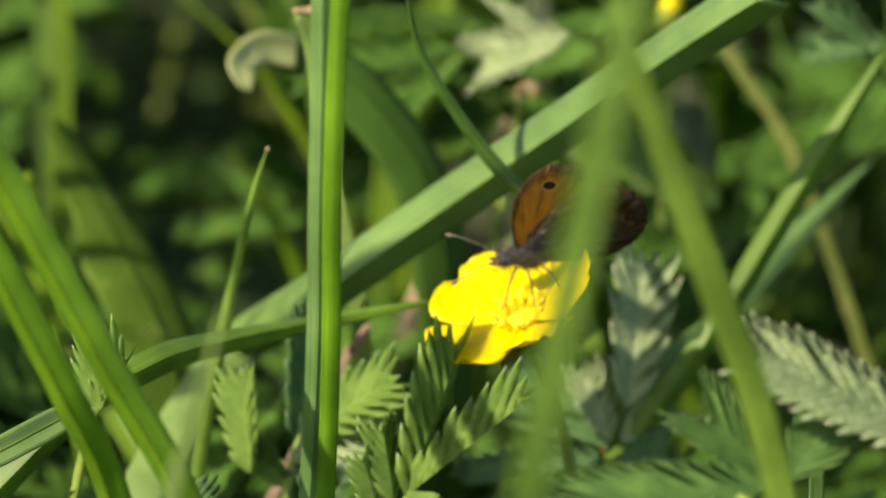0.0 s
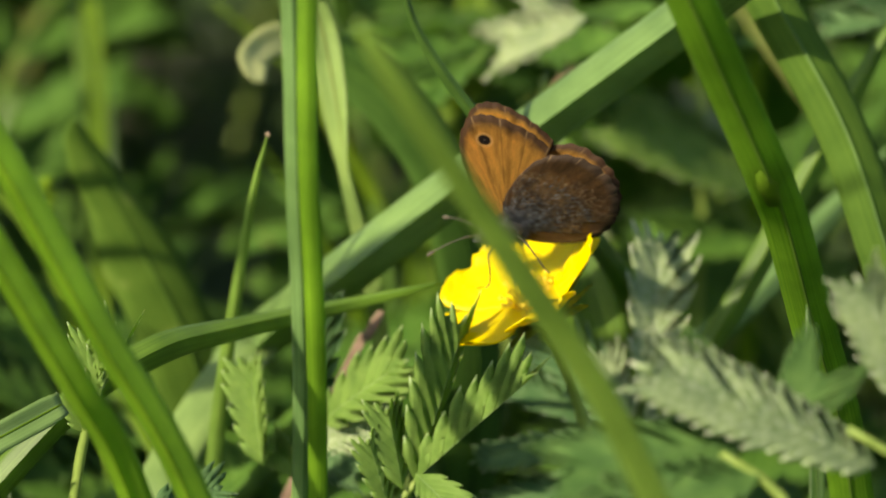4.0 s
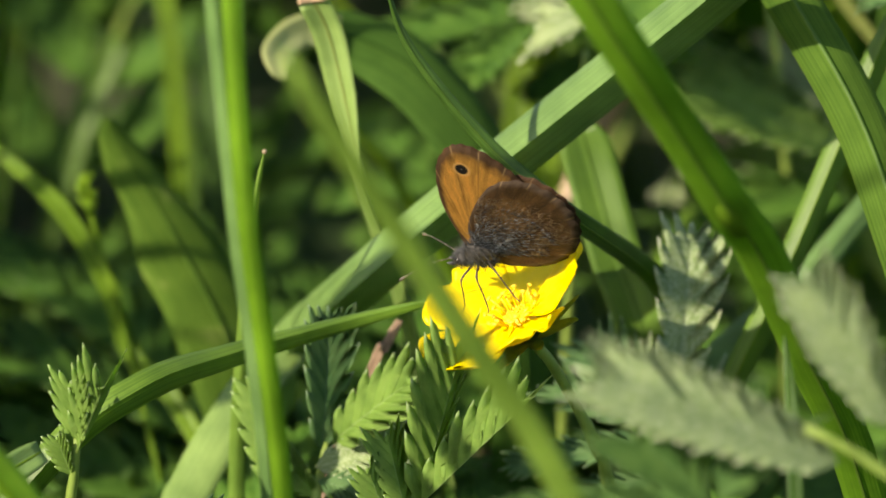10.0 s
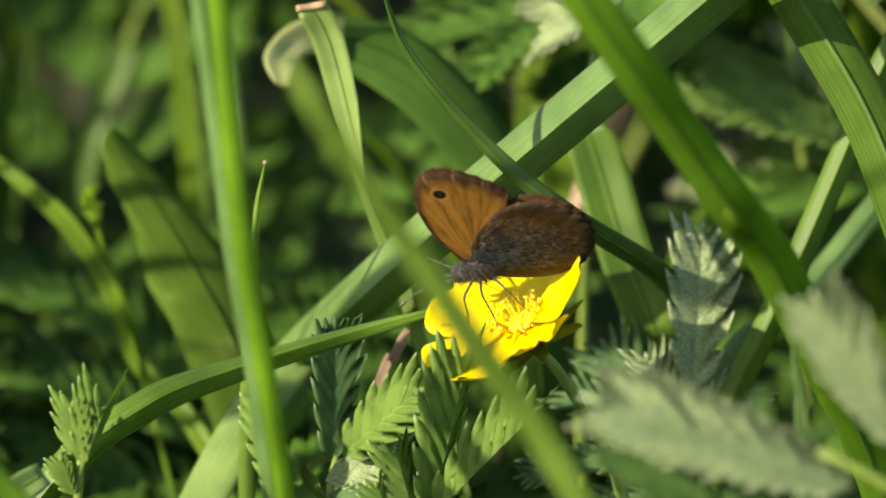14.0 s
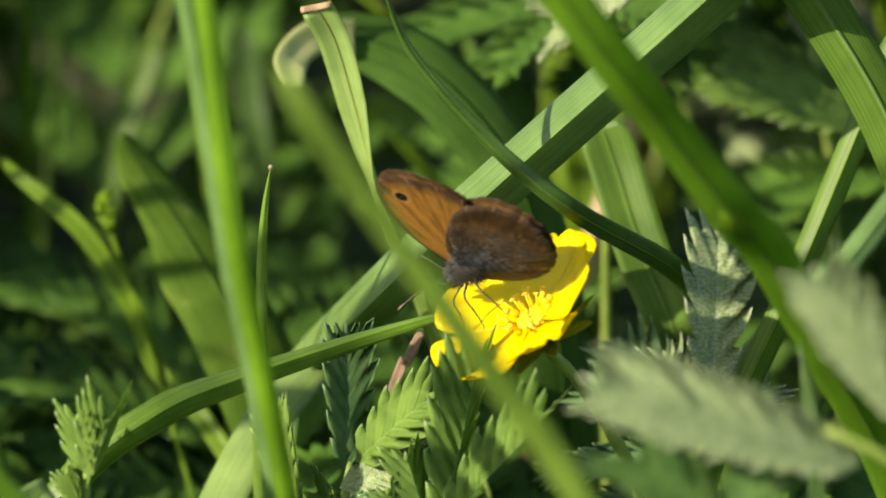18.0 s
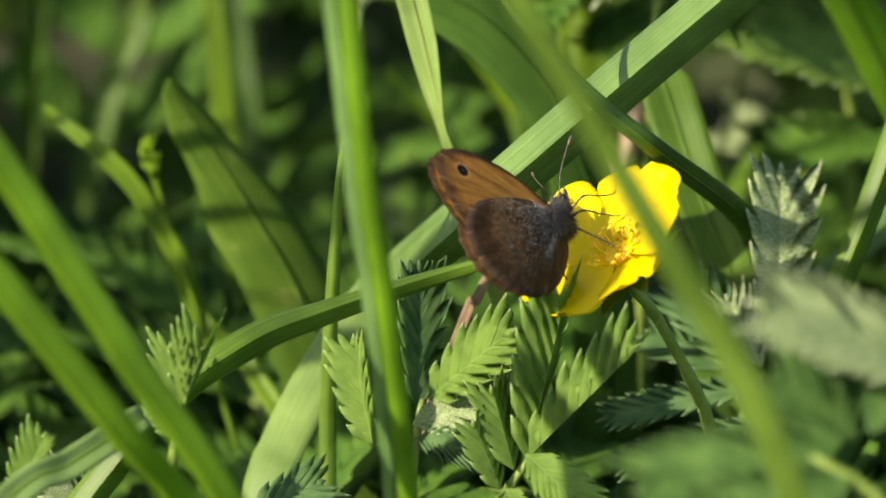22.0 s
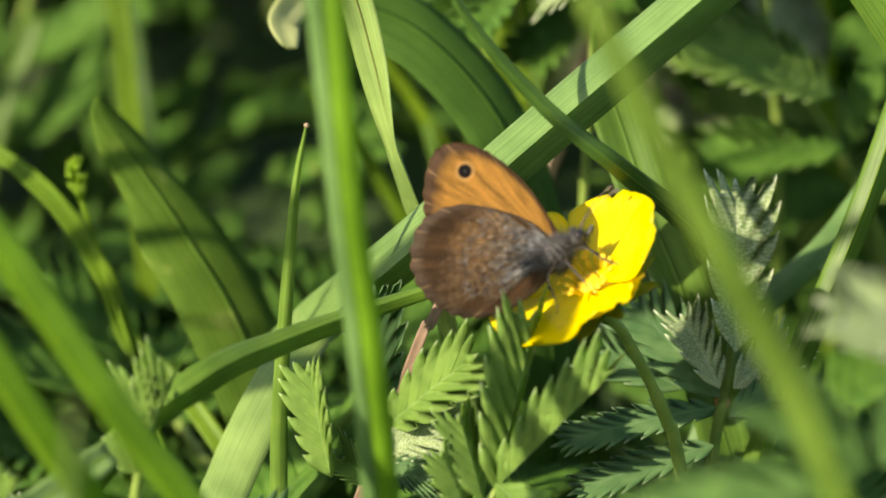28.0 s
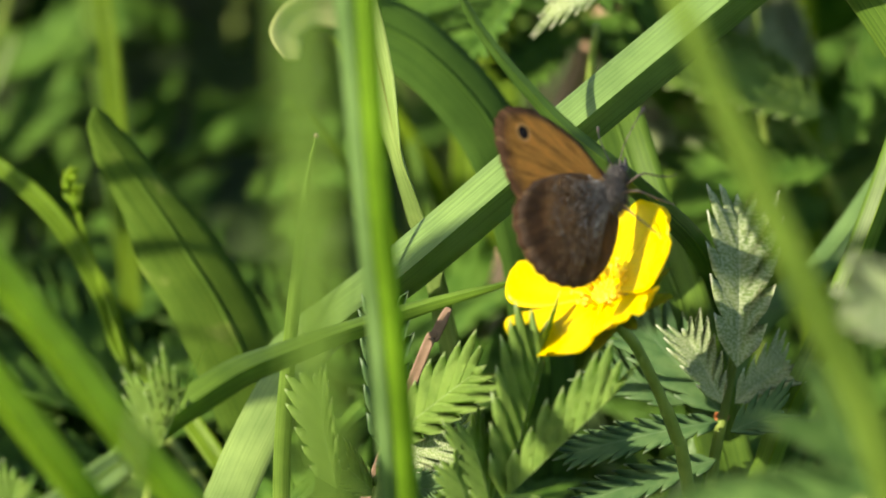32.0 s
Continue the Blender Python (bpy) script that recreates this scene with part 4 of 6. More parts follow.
leaf_thing("deep green broad silverweed leaf in the blur behind", [(0.0451, 0.1045, 0.0469), (0.0536, 0.1118, 0.0390)], [
    ((0.0550, 0.1047, 0.0489), (0.0306, 0.1004, 0.0481), 0.0090, M_LEAF_BACK, (0, -0.7, 0.7), dict(teeth=12, fold=10, depth=0.3)),
    ((0.0564, 0.1058, 0.0522), (0.0376, 0.1085, 0.0567), 0.0100, M_LEAF, (0, -0.7, 0.7), dict(teeth=12, fold=10, depth=0.3)),
    ((0.0535, 0.1031, 0.0443), (0.0381, 0.0930, 0.0436), 0.0090, M_LEAF_BACK, (0, -0.7, 0.7), dict(teeth=11, fold=10, depth=0.3)),
    ((0.0508, 0.1132, 0.0423), (0.0294, 0.1215, 0.0474), 0.0100, M_LEAF_SILVER, (0, -0.7, 0.7), dict(teeth=11, fold=10, depth=0.3)),
    ((0.0548, 0.1020, 0.0417), (0.0620, 0.1045, 0.0496), 0.0090, M_LEAF, (0, -0.7, 0.7), dict(teeth=11, fold=10, depth=0.3)),
])
leaf_thing("fresh green silverweed leaf in the blur behind", [(0.0580, 0.1359, 0.0409), (0.0655, 0.1412, 0.0286)], [
    ((0.0615, 0.1342, 0.0375), (0.0471, 0.1378, 0.0429), 0.0110, M_LEAF, (0, -0.7, 0.7), dict(teeth=10, fold=10, depth=0.3)),
    ((0.0595, 0.1368, 0.0437), (0.0559, 0.1504, 0.0504), 0.0100, M_LEAF_BACK, (0, -0.7, 0.7), dict(teeth=10, fold=10, depth=0.3)),
    ((0.0624, 0.1354, 0.0409), (0.0706, 0.1477, 0.0476), 0.0100, M_LEAF, (0, -0.7, 0.7), dict(teeth=10, fold=10, depth=0.3)),
    ((0.0621, 0.1324, 0.0326), (0.0444, 0.1333, 0.0298), 0.0100, M_LEAF_BACK, (0, -0.7, 0.7), dict(teeth=10, fold=10, depth=0.3)),
])

# blurred stalks behind
straw_stalk = midribbed([(0.0290, 0.0990, 0.0800), (0.0255, 0.0990, 0.0725), (0.0208, 0.0985, 0.0620), (0.0150, 0.0940, 0.0500)], 0.0027, M_STRAW, "dry pinkish straw-coloured stalk leaning behind the blades", M_STRAW, taper=0.02, blunt=0.9, fold=-0.5)
dry_bit = grass_blade([(-0.0045, 0.0135, 0.0661), (-0.0060, 0.0128, 0.0633), (-0.0076, 0.0125, 0.0604)], 0.0011, M_HUSK, "dry brownish grass stem behind the toothed leaf", taper=0.1, blunt=0.6)
for pts, w, mat, label in (
        ([(0.0492, 0.1063, 0.0884), (0.0493, 0.1036, 0.0800), (0.0499, 0.1039, 0.0707), (0.0507, 0.1041, 0.0614)], 0.0022, M_GRASS_YELLOW, "bright upright grass stalk in the blur"),
        ([(0.0424, 0.0858, 0.0872), (0.0490, 0.0824, 0.0798), (0.0562, 0.0783, 0.0701)], 0.0014, M_GRASS_DRY, "thin brownish stalk in the blur"),
        ([(0.0136, 0.1105, 0.0841), (0.0127, 0.1084, 0.0770), (0.0126, 0.1060, 0.0692)], 0.0040, M_GRASS_YELLOW, "pale upright grass blade in the blur"),
        ([(0.0209, 0.1292, 0.0800), (0.0187, 0.1268, 0.0710), (0.0177, 0.1249, 0.0643)], 0.0034, M_GRASS, "pale upright grass blade in the blur"),
        ([(-0.0369, 0.1165, 0.0780), (-0.0351, 0.1136, 0.0697), (-0.0340, 0.1096, 0.0572)], 0.0024, M_GRASS_YELLOW, "thin yellow-green stalk in the blur"),
        ([(-0.0451, 0.1629, 0.0510), (-0.0487, 0.1599, 0.0431), (-0.0519, 0.1567, 0.0344)], 0.0040, M_GRASS, "pale grass blade in the blur"),
        ([(-0.0377, 0.1318, 0.0735), (-0.0357, 0.1278, 0.0622), (-0.0344, 0.1244, 0.0523)], 0.0028, M_GRASS, "upright grass blade in the blur"),
        ([(-0.0334, 0.1640, 0.0519), (-0.0324, 0.1608, 0.0433), (-0.0314, 0.1576, 0.0348)], 0.0040, M_GRASS_DARK, "dark upright grass blade in the blur"),
        ([(0.0141, 0.1179, 0.0720), (0.0118, 0.1154, 0.0654), (0.0096, 0.1134, 0.0601), (0.0091, 0.1095, 0.0494)], 0.0034, M_GRASS_YELLOW, "pale upright grass blade in the blur"),
        ([(0.0150, 0.0348, 0.0810), (0.0164, 0.0333, 0.0766), (0.0190, 0.0291, 0.0682), (0.0229, 0.0251, 0.0574)], 0.0058, M_GRASS, "fresh broad grass blade behind the flower")):
    midribbed(pts, w, mat, label, M_GRASS, taper=0.1, blunt=0.6, segments=24)
leaf_thing("dark toothed leaf at the edge of the grass", [(0.0521, 0.0429, 0.0959), (0.0585, 0.0407, 0.0900)], [
    ((0.0554, 0.0381, 0.0974), (0.0451, 0.0376, 0.0956), 0.0050, M_LEAF_DARK, (0, -0.7, 0.7), dict(teeth=8)),
    ((0.0541, 0.0377, 0.0962), (0.0471, 0.0396, 0.1014), 0.0050, M_LEAF_DARK, (0, -0.7, 0.7), dict(teeth=8)),
])
bud = new("flower_bud")
bud.location = (0.0382, 0.0832, 0.0880)
bm = bmesh.new()
bmesh.ops.create_uvsphere(bm, u_segments=14, v_segments=9, radius=0.0016)
for v in bm.verts:
    v.co.z *= 1.25
part("petals", bm, M_PETAL, bud, "closed yellow petals")
for k in range(5):
    bm = bmesh.new()
    bmesh.ops.create_uvsphere(bm, u_segments=8, v_segments=6, radius=1)
    bm.transform(Matrix.Rotation(k * 1.2566, 4, "Z") @ Matrix.Translation((0.0012, 0, -0.0010)) @ Matrix.Diagonal((0.0005, 0.0009, 0.0018, 1)))
    part("sepal", bm, M_SEPAL, bud)
part("stem", tube([Vector((0, 0, -0.001)), Vector((0.004, 0.004, -0.03)), Vector((0.006, 0.008, -bud.location.z))], 0.0006, 7), M_STALK, bud)
tagged(bud, "closed yellow flower bud on a thin stem in the blur", "flower")

# ---- the flower ----
flower = new("silverweed_flower")
flower.location = (0.0230, 0.0118, -0.0055)
stem_pts = smooth_line([(0.0086, -0.0045, 0.0732), (0.0097, -0.0032, 0.0703), (0.0116, -0.0022, 0.0677), (0.0138, -0.0005, 0.0633), (0.0156, 0.0010, 0.0593), (0.0170, 0.0022, 0.0557), (0.0180, 0.0030, 0.0524), (0.0222, 0.0075, 0.0300), (0.0230, 0.0118, -0.0055)], 48)
flower_stem = part("stem", tube([p - flower.location for p in stem_pts], [0.00058] * 24 + [0.0007] * 25, 9), M_STALK, flower, "slender green stem")
bm = bmesh.new()
bmesh.ops.create_uvsphere(bm, u_segments=20, v_segments=12, radius=0.0019)
for v in bm.verts:
    v.co.z = v.co.z * 0.55 + 0.0002 * noise.noise(v.co * 3000)
head = part("flower_head", bm, M_CENTRE, flower, "domed golden flower centre")


def petal_mesh(length, width, rise, seed):
    """A broad notched petal along +y that curves up from its claw; rise: the angle of its chord, in radians."""
    bm = bmesh.new()
    nu, nv = 18, 16
    grid = []
    y0, z0 = 0.0010, 0.0
    step = length / nu
    for i in range(nu + 1):
        s = i / nu
        lift = rise * (0.55 + 0.9 * s)
        half = width * 0.5 * (0.14 + 0.86 * math.sin(min(1.0, s * 1.22) * math.pi * 0.5) ** 1.15) * (1 - 0.46 * max(0.0, (s - 0.74) / 0.26) ** 2.3)
        row = []
        for j in range(nv + 1):
            x = j / nv * 2 - 1
            back = length * 0.10 * max(0.0, s - 0.6) / 0.4 * (math.exp(-((x - 0.12 * math.sin(seed * 2.1)) * 5.0) ** 2) * 0.85 + 0.38 * x * x)
            up = 0.12 * half * x * x * s + 0.00010 * math.sin(x * 15 + seed) * s + 0.0008 * noise.noise(Vector((s * 2.6, x * 1.8, seed * 5.3))) * s * s
            row.append(bm.verts.new((x * half, y0 - back * math.cos(lift) - up * math.sin(lift), z0 - back * math.sin(lift) + up * math.cos(lift) + 0.0003)))
        grid.append(row)
        y0, z0 = y0 + step * math.cos(lift), z0 + step * math.sin(lift)
    for i in range(nu):
        for j in range(nv):
            bm.faces.new((grid[i][j], grid[i][j + 1], grid[i + 1][j + 1], grid[i + 1][j]))
    low = {v: bm.verts.new(v.co - Vector((0, 0, 0.00018))) for v in list(bm.verts)}
    for f in list(bm.faces):
        bm.faces.new([low[v] for v in reversed(f.verts)])
    for e in [e for e in bm.edges if len(e.link_faces) == 1 and e.verts[0] in low and e.verts[1] in low]:
        a, b = e.verts
        bm.faces.new((b, a, low[a], low[b]))
    bmesh.ops.recalc_face_normals(bm, faces=bm.faces)
    return bm


for k, (deg, rise, wide) in enumerate(((140, 0.29, 0.0112), (69, 0.15, 0.0100), (-3, 0.54, 0.0098), (-65, 0.42, 0.0086), (-136, 0.27, 0.0116))):
    bm = petal_mesh(0.0097, wide, rise, k + 1)
    bm.transform(Matrix.Rotation(radians(deg - 90), 4, "Z") @ Matrix.Translation((0, 0, 0.0003 * (k % 3))))
    part("petal", bm, M_PETAL, head, "glossy yellow notched petal")
for k in range(10):
    inner = k % 2 == 0
    bm = bmesh.new()
    n = 8
    length, width = (0.0078, 0.0036) if inner else (0.0066, 0.0022)
    rows = []
    for i in range(n + 1):
        s = i / n
        w = width * 0.5 * (1 - s) ** 0.6 * (0.75 + 0.5 * s)
        z = -0.0022 * (1 - s) - 0.0003 + 0.0008 * s * s - (0.0004 if not inner else 0)
        rows.append([bm.verts.new((x * w, 0.0004 + length * s, z + abs(x) * w * 0.3)) for x in (-1, -0.3, 0.3, 1)])
    for a, b in zip(rows, rows[1:]):
        for j in range(3):
            bm.faces.new((a[j], a[j + 1], b[j + 1], b[j]))
    bmesh.ops.solidify(bm, geom=bm.faces[:], thickness=0.0002)
    bm.transform(Matrix.Rotation(radians(36 * k + 44 - 90), 4, "Z"))
    part("sepal", bm, M_SEPAL, head, "green pointed sepal" if k == 0 else "")
anther = None
rnd = random.Random(12)
for k in range(22):
    a = k / 22 * 2 * math.pi + rnd.uniform(-0.1, 0.1)
    r = 0.0019 + (0.0011 if k % 2 else 0.0004) + rnd.uniform(-0.0002, 0.0002)
    foot = Vector((math.cos(a) * 0.0016, math.sin(a) * 0.0016, 0.0004))
    tip = Vector((math.cos(a) * r, math.sin(a) * r, 0.0021 + rnd.uniform(-0.0003, 0.0003)))
    bm = tube([foot, foot.lerp(tip, 0.5) + Vector((0, 0, 0.0003)), tip], 0.00011, 6)
    bmesh.ops.create_icosphere(bm, subdivisions=2, radius=1, matrix=Matrix.Translation(tip) @ Matrix.Rotation(a, 4, "Z") @ Matrix.Diagonal((0.00022, 0.00040, 0.00018, 1)))
    part("stamen", bm, M_ANTHER, head)
for k in range(40):
    a, r = k * 2.399, 0.0018 * math.sqrt((k + 0.5) / 40)
    bm = bmesh.new()
    bmesh.ops.create_icosphere(bm, subdivisions=1, radius=0.00019, matrix=Matrix.Translation((math.cos(a) * r, math.sin(a) * r, 0.00106 - r * r * 180)))
    part("pistil", bm, M_CENTRE, head)
tagged(flower, "open yellow five-petalled silverweed flower on a slender stem", "flower")

# ---- the butterfly ----
butterfly = new("butterfly")


def ellipsoid(centre, radii, seg=20):
    bm = bmesh.new()
    bmesh.ops.create_uvsphere(bm, u_segments=seg, v_segments=seg * 2 // 3, radius=1)
    bm.transform(Matrix.Translation(centre) @ Matrix.Diagonal((*radii, 1)))
    return bm


def furry(bm_body, count, length, back, seed, thin=0.000024):
    """Short hairs that grow out of a body and lie back along it."""
    rnd3 = random.Random(seed)
    bm_body.faces.ensure_lookup_table()
    bm_body.normal_update()
    out = bmesh.new()
    faces = list(bm_body.faces)
    for _ in range(count):
        f = rnd3.choice(faces)
        p = f.calc_center_median()
        n = (f.normal + Vector(back) * rnd3.uniform(0.5, 1.3) + Vector((rnd3.uniform(-0.4, 0.4), rnd3.uniform(-0.4, 0.4), rnd3.uniform(-0.4, 0.4)))).normalized()
        side = n.orthogonal().normalized() * thin
        side2 = n.cross(side)
        tip = out.verts.new(p + n * length * rnd3.uniform(0.6, 1.3))
        ring = [out.verts.new(p + side), out.verts.new(p - side * 0.5 + side2), out.verts.new(p - side * 0.5 - side2)]
        for i in range(3):
            out.faces.new((ring[i], ring[(i + 1) % 3], tip))
    return out


mm = 0.001
bm = ellipsoid((-0.1 * mm, 0, -0.4 * mm), (2.1 * mm, 1.15 * mm, 1.4 * mm))
thorax_fur = furry(bm, 2200, 0.0011, (-0.9, 0, 0.1), 5)
thorax = part("thorax", bm, M_BODY, butterfly, "dark furry thorax")
part("fur", thorax_fur, M_FUR, thorax, "blue-grey hairs")
bm = tube([Vector((-1.2 - 6.2 * s, 0, -0.4 + 1.5 * s)) * mm for s in (i / 14 for i in range(15))],
          [mm * 0.42 * (1.0 - 0.15 * math.cos(i * 2.2)) * (0.95 * math.sin(math.pi * (0.24 + 0.70 * i / 14)) + 0.02) for i in range(15)], 14)
abdomen_fur = furry(bm, 900, 0.0006, (-1.2, 0, 0), 6)
abdomen = part("abdomen", bm, M_ABDOMEN, butterfly, "slim pale grey abdomen")
part("fur", abdomen_fur, M_FUR_PALE, abdomen, "pale hairs")
bm = ellipsoid((2.4 * mm, 0, -0.6 * mm), (0.95 * mm, 0.9 * mm, 0.85 * mm))
head_fur = furry(bm, 600, 0.0006, (0.4, 0, -0.1), 7)
b_head = part("head", bm, M_BODY, butterfly)
part("fur", head_fur, M_FUR, b_head)
for s in (-1, 1):
    part("eye", ellipsoid((2.7 * mm, s * 0.68 * mm, -0.45 * mm), (0.5 * mm, 0.38 * mm, 0.55 * mm), 14), M_EYE, b_head, "dark shining eye" if s > 0 else "")
    pts = [Vector((3.0, s * 0.4, 0.0)) * mm, Vector((4.8, s * 1.4, 0.8)) * mm, Vector((6.8, s * 2.6, 1.2)) * mm, Vector((8.4, s * 3.4, 1.2)) * mm]
    line = smooth_line(pts, 26)
    part("antenna", tube(line, [mm * (0.052 + 0.015 * (i % 2) + (0.13 * max(0.0, math.sin((i - 21) / 6 * math.pi)) if i > 21 else 0)) for i in range(27)], 7), M_ANTENNA, butterfly, "ringed clubbed antenna")
    part("palp", tube([Vector((3.1, s * 0.3, -0.9)) * mm, Vector((3.9, s * 0.35, -0.7)) * mm, Vector((4.4, s * 0.4, -0.4)) * mm], [0.0002, 0.00022, 0.00008], 7), M_FUR, b_head)
    for x0, x1, y1, z1, x2, y2, z2 in ((1.5, 2.4, 2.4, -1.5, 3.6, 3.4, -4.2), (0.5, 0.2, 2.7, -1.5, 0.4, 4.0, -4.6), (-0.7, -2.2, 2.4, -1.6, -3.2, 3.6, -4.5)):
        line = smooth_line([Vector((x0, s * 0.8, -1.3)) * mm, Vector((x1, s * y1, z1)) * mm, Vector(((x1 + x2) / 2, s * (y1 + y2) / 2, (z1 + z2) / 2 - 0.1)) * mm, Vector((x2, s * y2, z2)) * mm, Vector((x2 * 1.15, s * y2 * 1.1, z2 - 0.35)) * mm], 12)
        part("leg", tube(line, [0.00013] * 4 + [0.00009] * 5 + [0.00006] * 4, 6), M_LEG, butterfly)


def wing_mesh(outline, side, scallop=0.0, dome=0.03):
    """A wing in the x-z plane through its hinge at the origin, its outer face towards side * y. Millimetres in, metres out."""
    edge = smooth_line([Vector((x, 0, z)) for x, z in outline] + [Vector((outline[0][0], 0, outline[0][1]))], 96)[:-1]
    c = Vector((0, 0, 0))
    bm = bmesh.new()
    rings = 9
    verts, uvs, inward = [], {}, {}
    for off in (0.055, -0.055):
        mid = bm.verts.new(Vector((c.x, side * off, c.z)) * mm)
        uvs[mid], inward[mid] = (0, 0), (9, 0)
        layer = [[mid]]
        for r in range(1, rings + 1):
            ring = []
            for k, p in enumerate(edge):
                s = r / rings
                q = c.lerp(p, s)
                far_out = p.length > 8.0
                if r == rings and scallop and far_out:
                    q = q * (1 - scallop * (0.5 + 0.5 * math.sin(k * 1.32)))
                y = side * (off * (1 - 0.6 * s) + dome * 10 * math.sin(s * math.pi) * 0.1) + side * 0.05 * math.sin(math.atan2(q.z, q.x) * 11) * s
                v = bm.verts.new(Vector((q.x, y, q.z)) * mm)
                uvs[v], inward[v] = (q.x, q.z), ((1 - s) * p.length, 0)
                ring.append(v)
            layer.append(ring)
        verts.append(layer)
    n = len(edge)
    for li, layer in enumerate(verts):
        for k in range(n):
            tri = [layer[0][0], layer[1][k], layer[1][(k + 1) % n]]
            f = bm.faces.new(tri)
            f.material_index = li
            for a, b in zip(layer[1:], layer[2:]):
                f = bm.faces.new((a[k], b[k], b[(k + 1) % n], a[(k + 1) % n]))
                f.material_index = li
    a, b = verts[0][-1], verts[1][-1]
    for k in range(n):
        bm.faces.new((a[k], b[k], b[(k + 1) % n], a[(k + 1) % n]))
    bmesh.ops.recalc_face_normals(bm, faces=bm.faces)
    lay = bm.loops.layers.uv.new("UVMap")
    for f in bm.faces:
        for l in f.loops:
            l[lay].uv = uvs[l.vert]
    lay2 = bm.loops.layers.uv.new("Inward")
    for f in bm.faces:
        for l in f.loops:
            l[lay2].uv = inward[l.vert]
    return bm


FORE = ((1.2, 0.2), (1.9, 4.8), (1.8, 8.6), (0.9, 12.0), (-0.7, 14.2), (-2.4, 14.9), (-4.2, 14.3), (-6.4, 12.4), (-7.8, 10.4), (-8.2, 8.6), (-5.2, 6.2), (-1.0, 2.4))
HIND = ((0.4, 0.3), (-1.0, 3.8), (-4.6, 7.4), (-7.6, 8.8), (-10.4, 8.5), (-12.5, 6.6), (-13.5, 4.2), (-13.3, 1.6), (-12.2, -0.6), (-10.8, -2.0), (-8.4, -3.0), (-5.0, -3.1), (-1.8, -2.2))
wings = []
for s, side_name in ((1, "left"), (-1, "right")):
    for kind, outline, mats, hinge in (("forewing", FORE, (M_FORE_UNDER, M_FORE_UPPER), 0.07), ("hindwing", HIND, (M_HIND_UNDER, M_HIND_UPPER), 0.27)):
        bm = wing_mesh(outline, s, 0.02 if kind == "hindwing" else 0.012)
        w = part(kind, bm, mats[0], butterfly, "orange forewing with a brown rim and an eyespot" if kind == "forewing" else "grey-brown hindwing with a wavy rim")
        w.data.materials.append(mats[1])
        wings.append((w, s, kind, hinge))
        if kind == "hindwing":
            rnd4 = random.Random(20 + s)
            for count, reach, long, thin, mat, label in ((1700, 5.0, 0.0012, 0.000022, M_FUR, "blue-black hairs at the wing base"), (520, 5.0, 0.0013, 0.000022, M_FUR_PALE, "pale blue-grey hairs"), (3600, 12.0, 0.0007, 0.000020, M_FUR_BROWN, "golden-brown hairs")):
                out = bmesh.new()
                for _ in range(count):
                    r = 0.5 + min(rnd4.expovariate(1 / 2.6), 8.5) if reach < 8 else 0.5 + reach * rnd4.triangular(0.0, 1.0, 0.62)
                    a = radians(rnd4.uniform(112 if r > 3 else 100, 198 if r < 8 else 184))
                    p = Vector((math.cos(a) * r, s * 0.06, math.sin(a) * r * (1 - 0.03 * r))) * mm
                    way = Vector((math.cos(a) + rnd4.uniform(-0.4, 0.2), s * rnd4.uniform(0.10, 0.45), math.sin(a) * 0.6 + rnd4.uniform(-0.4, 0.3))).normalized()
                    t1 = way.orthogonal().normalized() * thin
                    t2 = way.cross(t1)
                    tip = out.verts.new(p + way * long * rnd4.uniform(0.5, 1.2))
                    ring = [out.verts.new(p + t1), out.verts.new(p - t1 * 0.5 + t2), out.verts.new(p - t1 * 0.5 - t2)]
                    for i in range(3):
                        out.faces.new((ring[i], ring[(i + 1) % 3], tip))
                part("fur", out, mat, w, label)
tagged(butterfly, "small brown and orange butterfly with an eyespot on the flower", "butterfly")


# ---- the blurred meadow behind ----
def wild_leaf(seed, pairs, size, material, label):
    """A whole silverweed leaf from its root, arching along +y."""
    rnd5 = random.Random(seed)
    ob = new("silverweed_leaf")
    spine = [Vector((0.004 * math.sin(seed + s * 3), 0.085 * size * s, 0.055 * size * math.sin(s * 1.9))) for s in (i / 12 for i in range(13))]
    part("leaf_stalk", tube(spine, [0.0011 - 0.0007 * i / 12 for i in range(13)], 6), M_STALK, ob)
    line = smooth_line(spine, 60)
    for k in range(pairs):
        s = 0.30 + 0.64 * k / (pairs - 1)
        i = int(s * 60)
        p, t = line[i], (line[min(60, i + 2)] - line[i - 2]).normalized()
        across = t.cross(Vector((0, 0, 1))).normalized()
        up = across.cross(t)
        length = size * (0.012 + 0.010 * math.sin(math.pi * (0.25 + 0.6 * k / pairs)))
        for sd in (-1, 1):
            way = (across * sd + t * rnd5.uniform(0.5, 0.9) + up * rnd5.uniform(0.1, 0.45)).normalized()
            leaflet(ob, p, p + way * length, length * rnd5.uniform(0.5, 0.62), material, up - across * sd * 0.2, teeth=7, fold=14, depth=0.42, seed=seed * 50 + k * 2 + sd)
    leaflet(ob, line[58], line[58] + (line[60] - line[54]).normalized() * 0.016 * size, 0.008 * size, material, (0, -0.4, 0.9), teeth=7, seed=seed * 77)
    return tagged(ob, label, "leaf", "silverweed leaves")


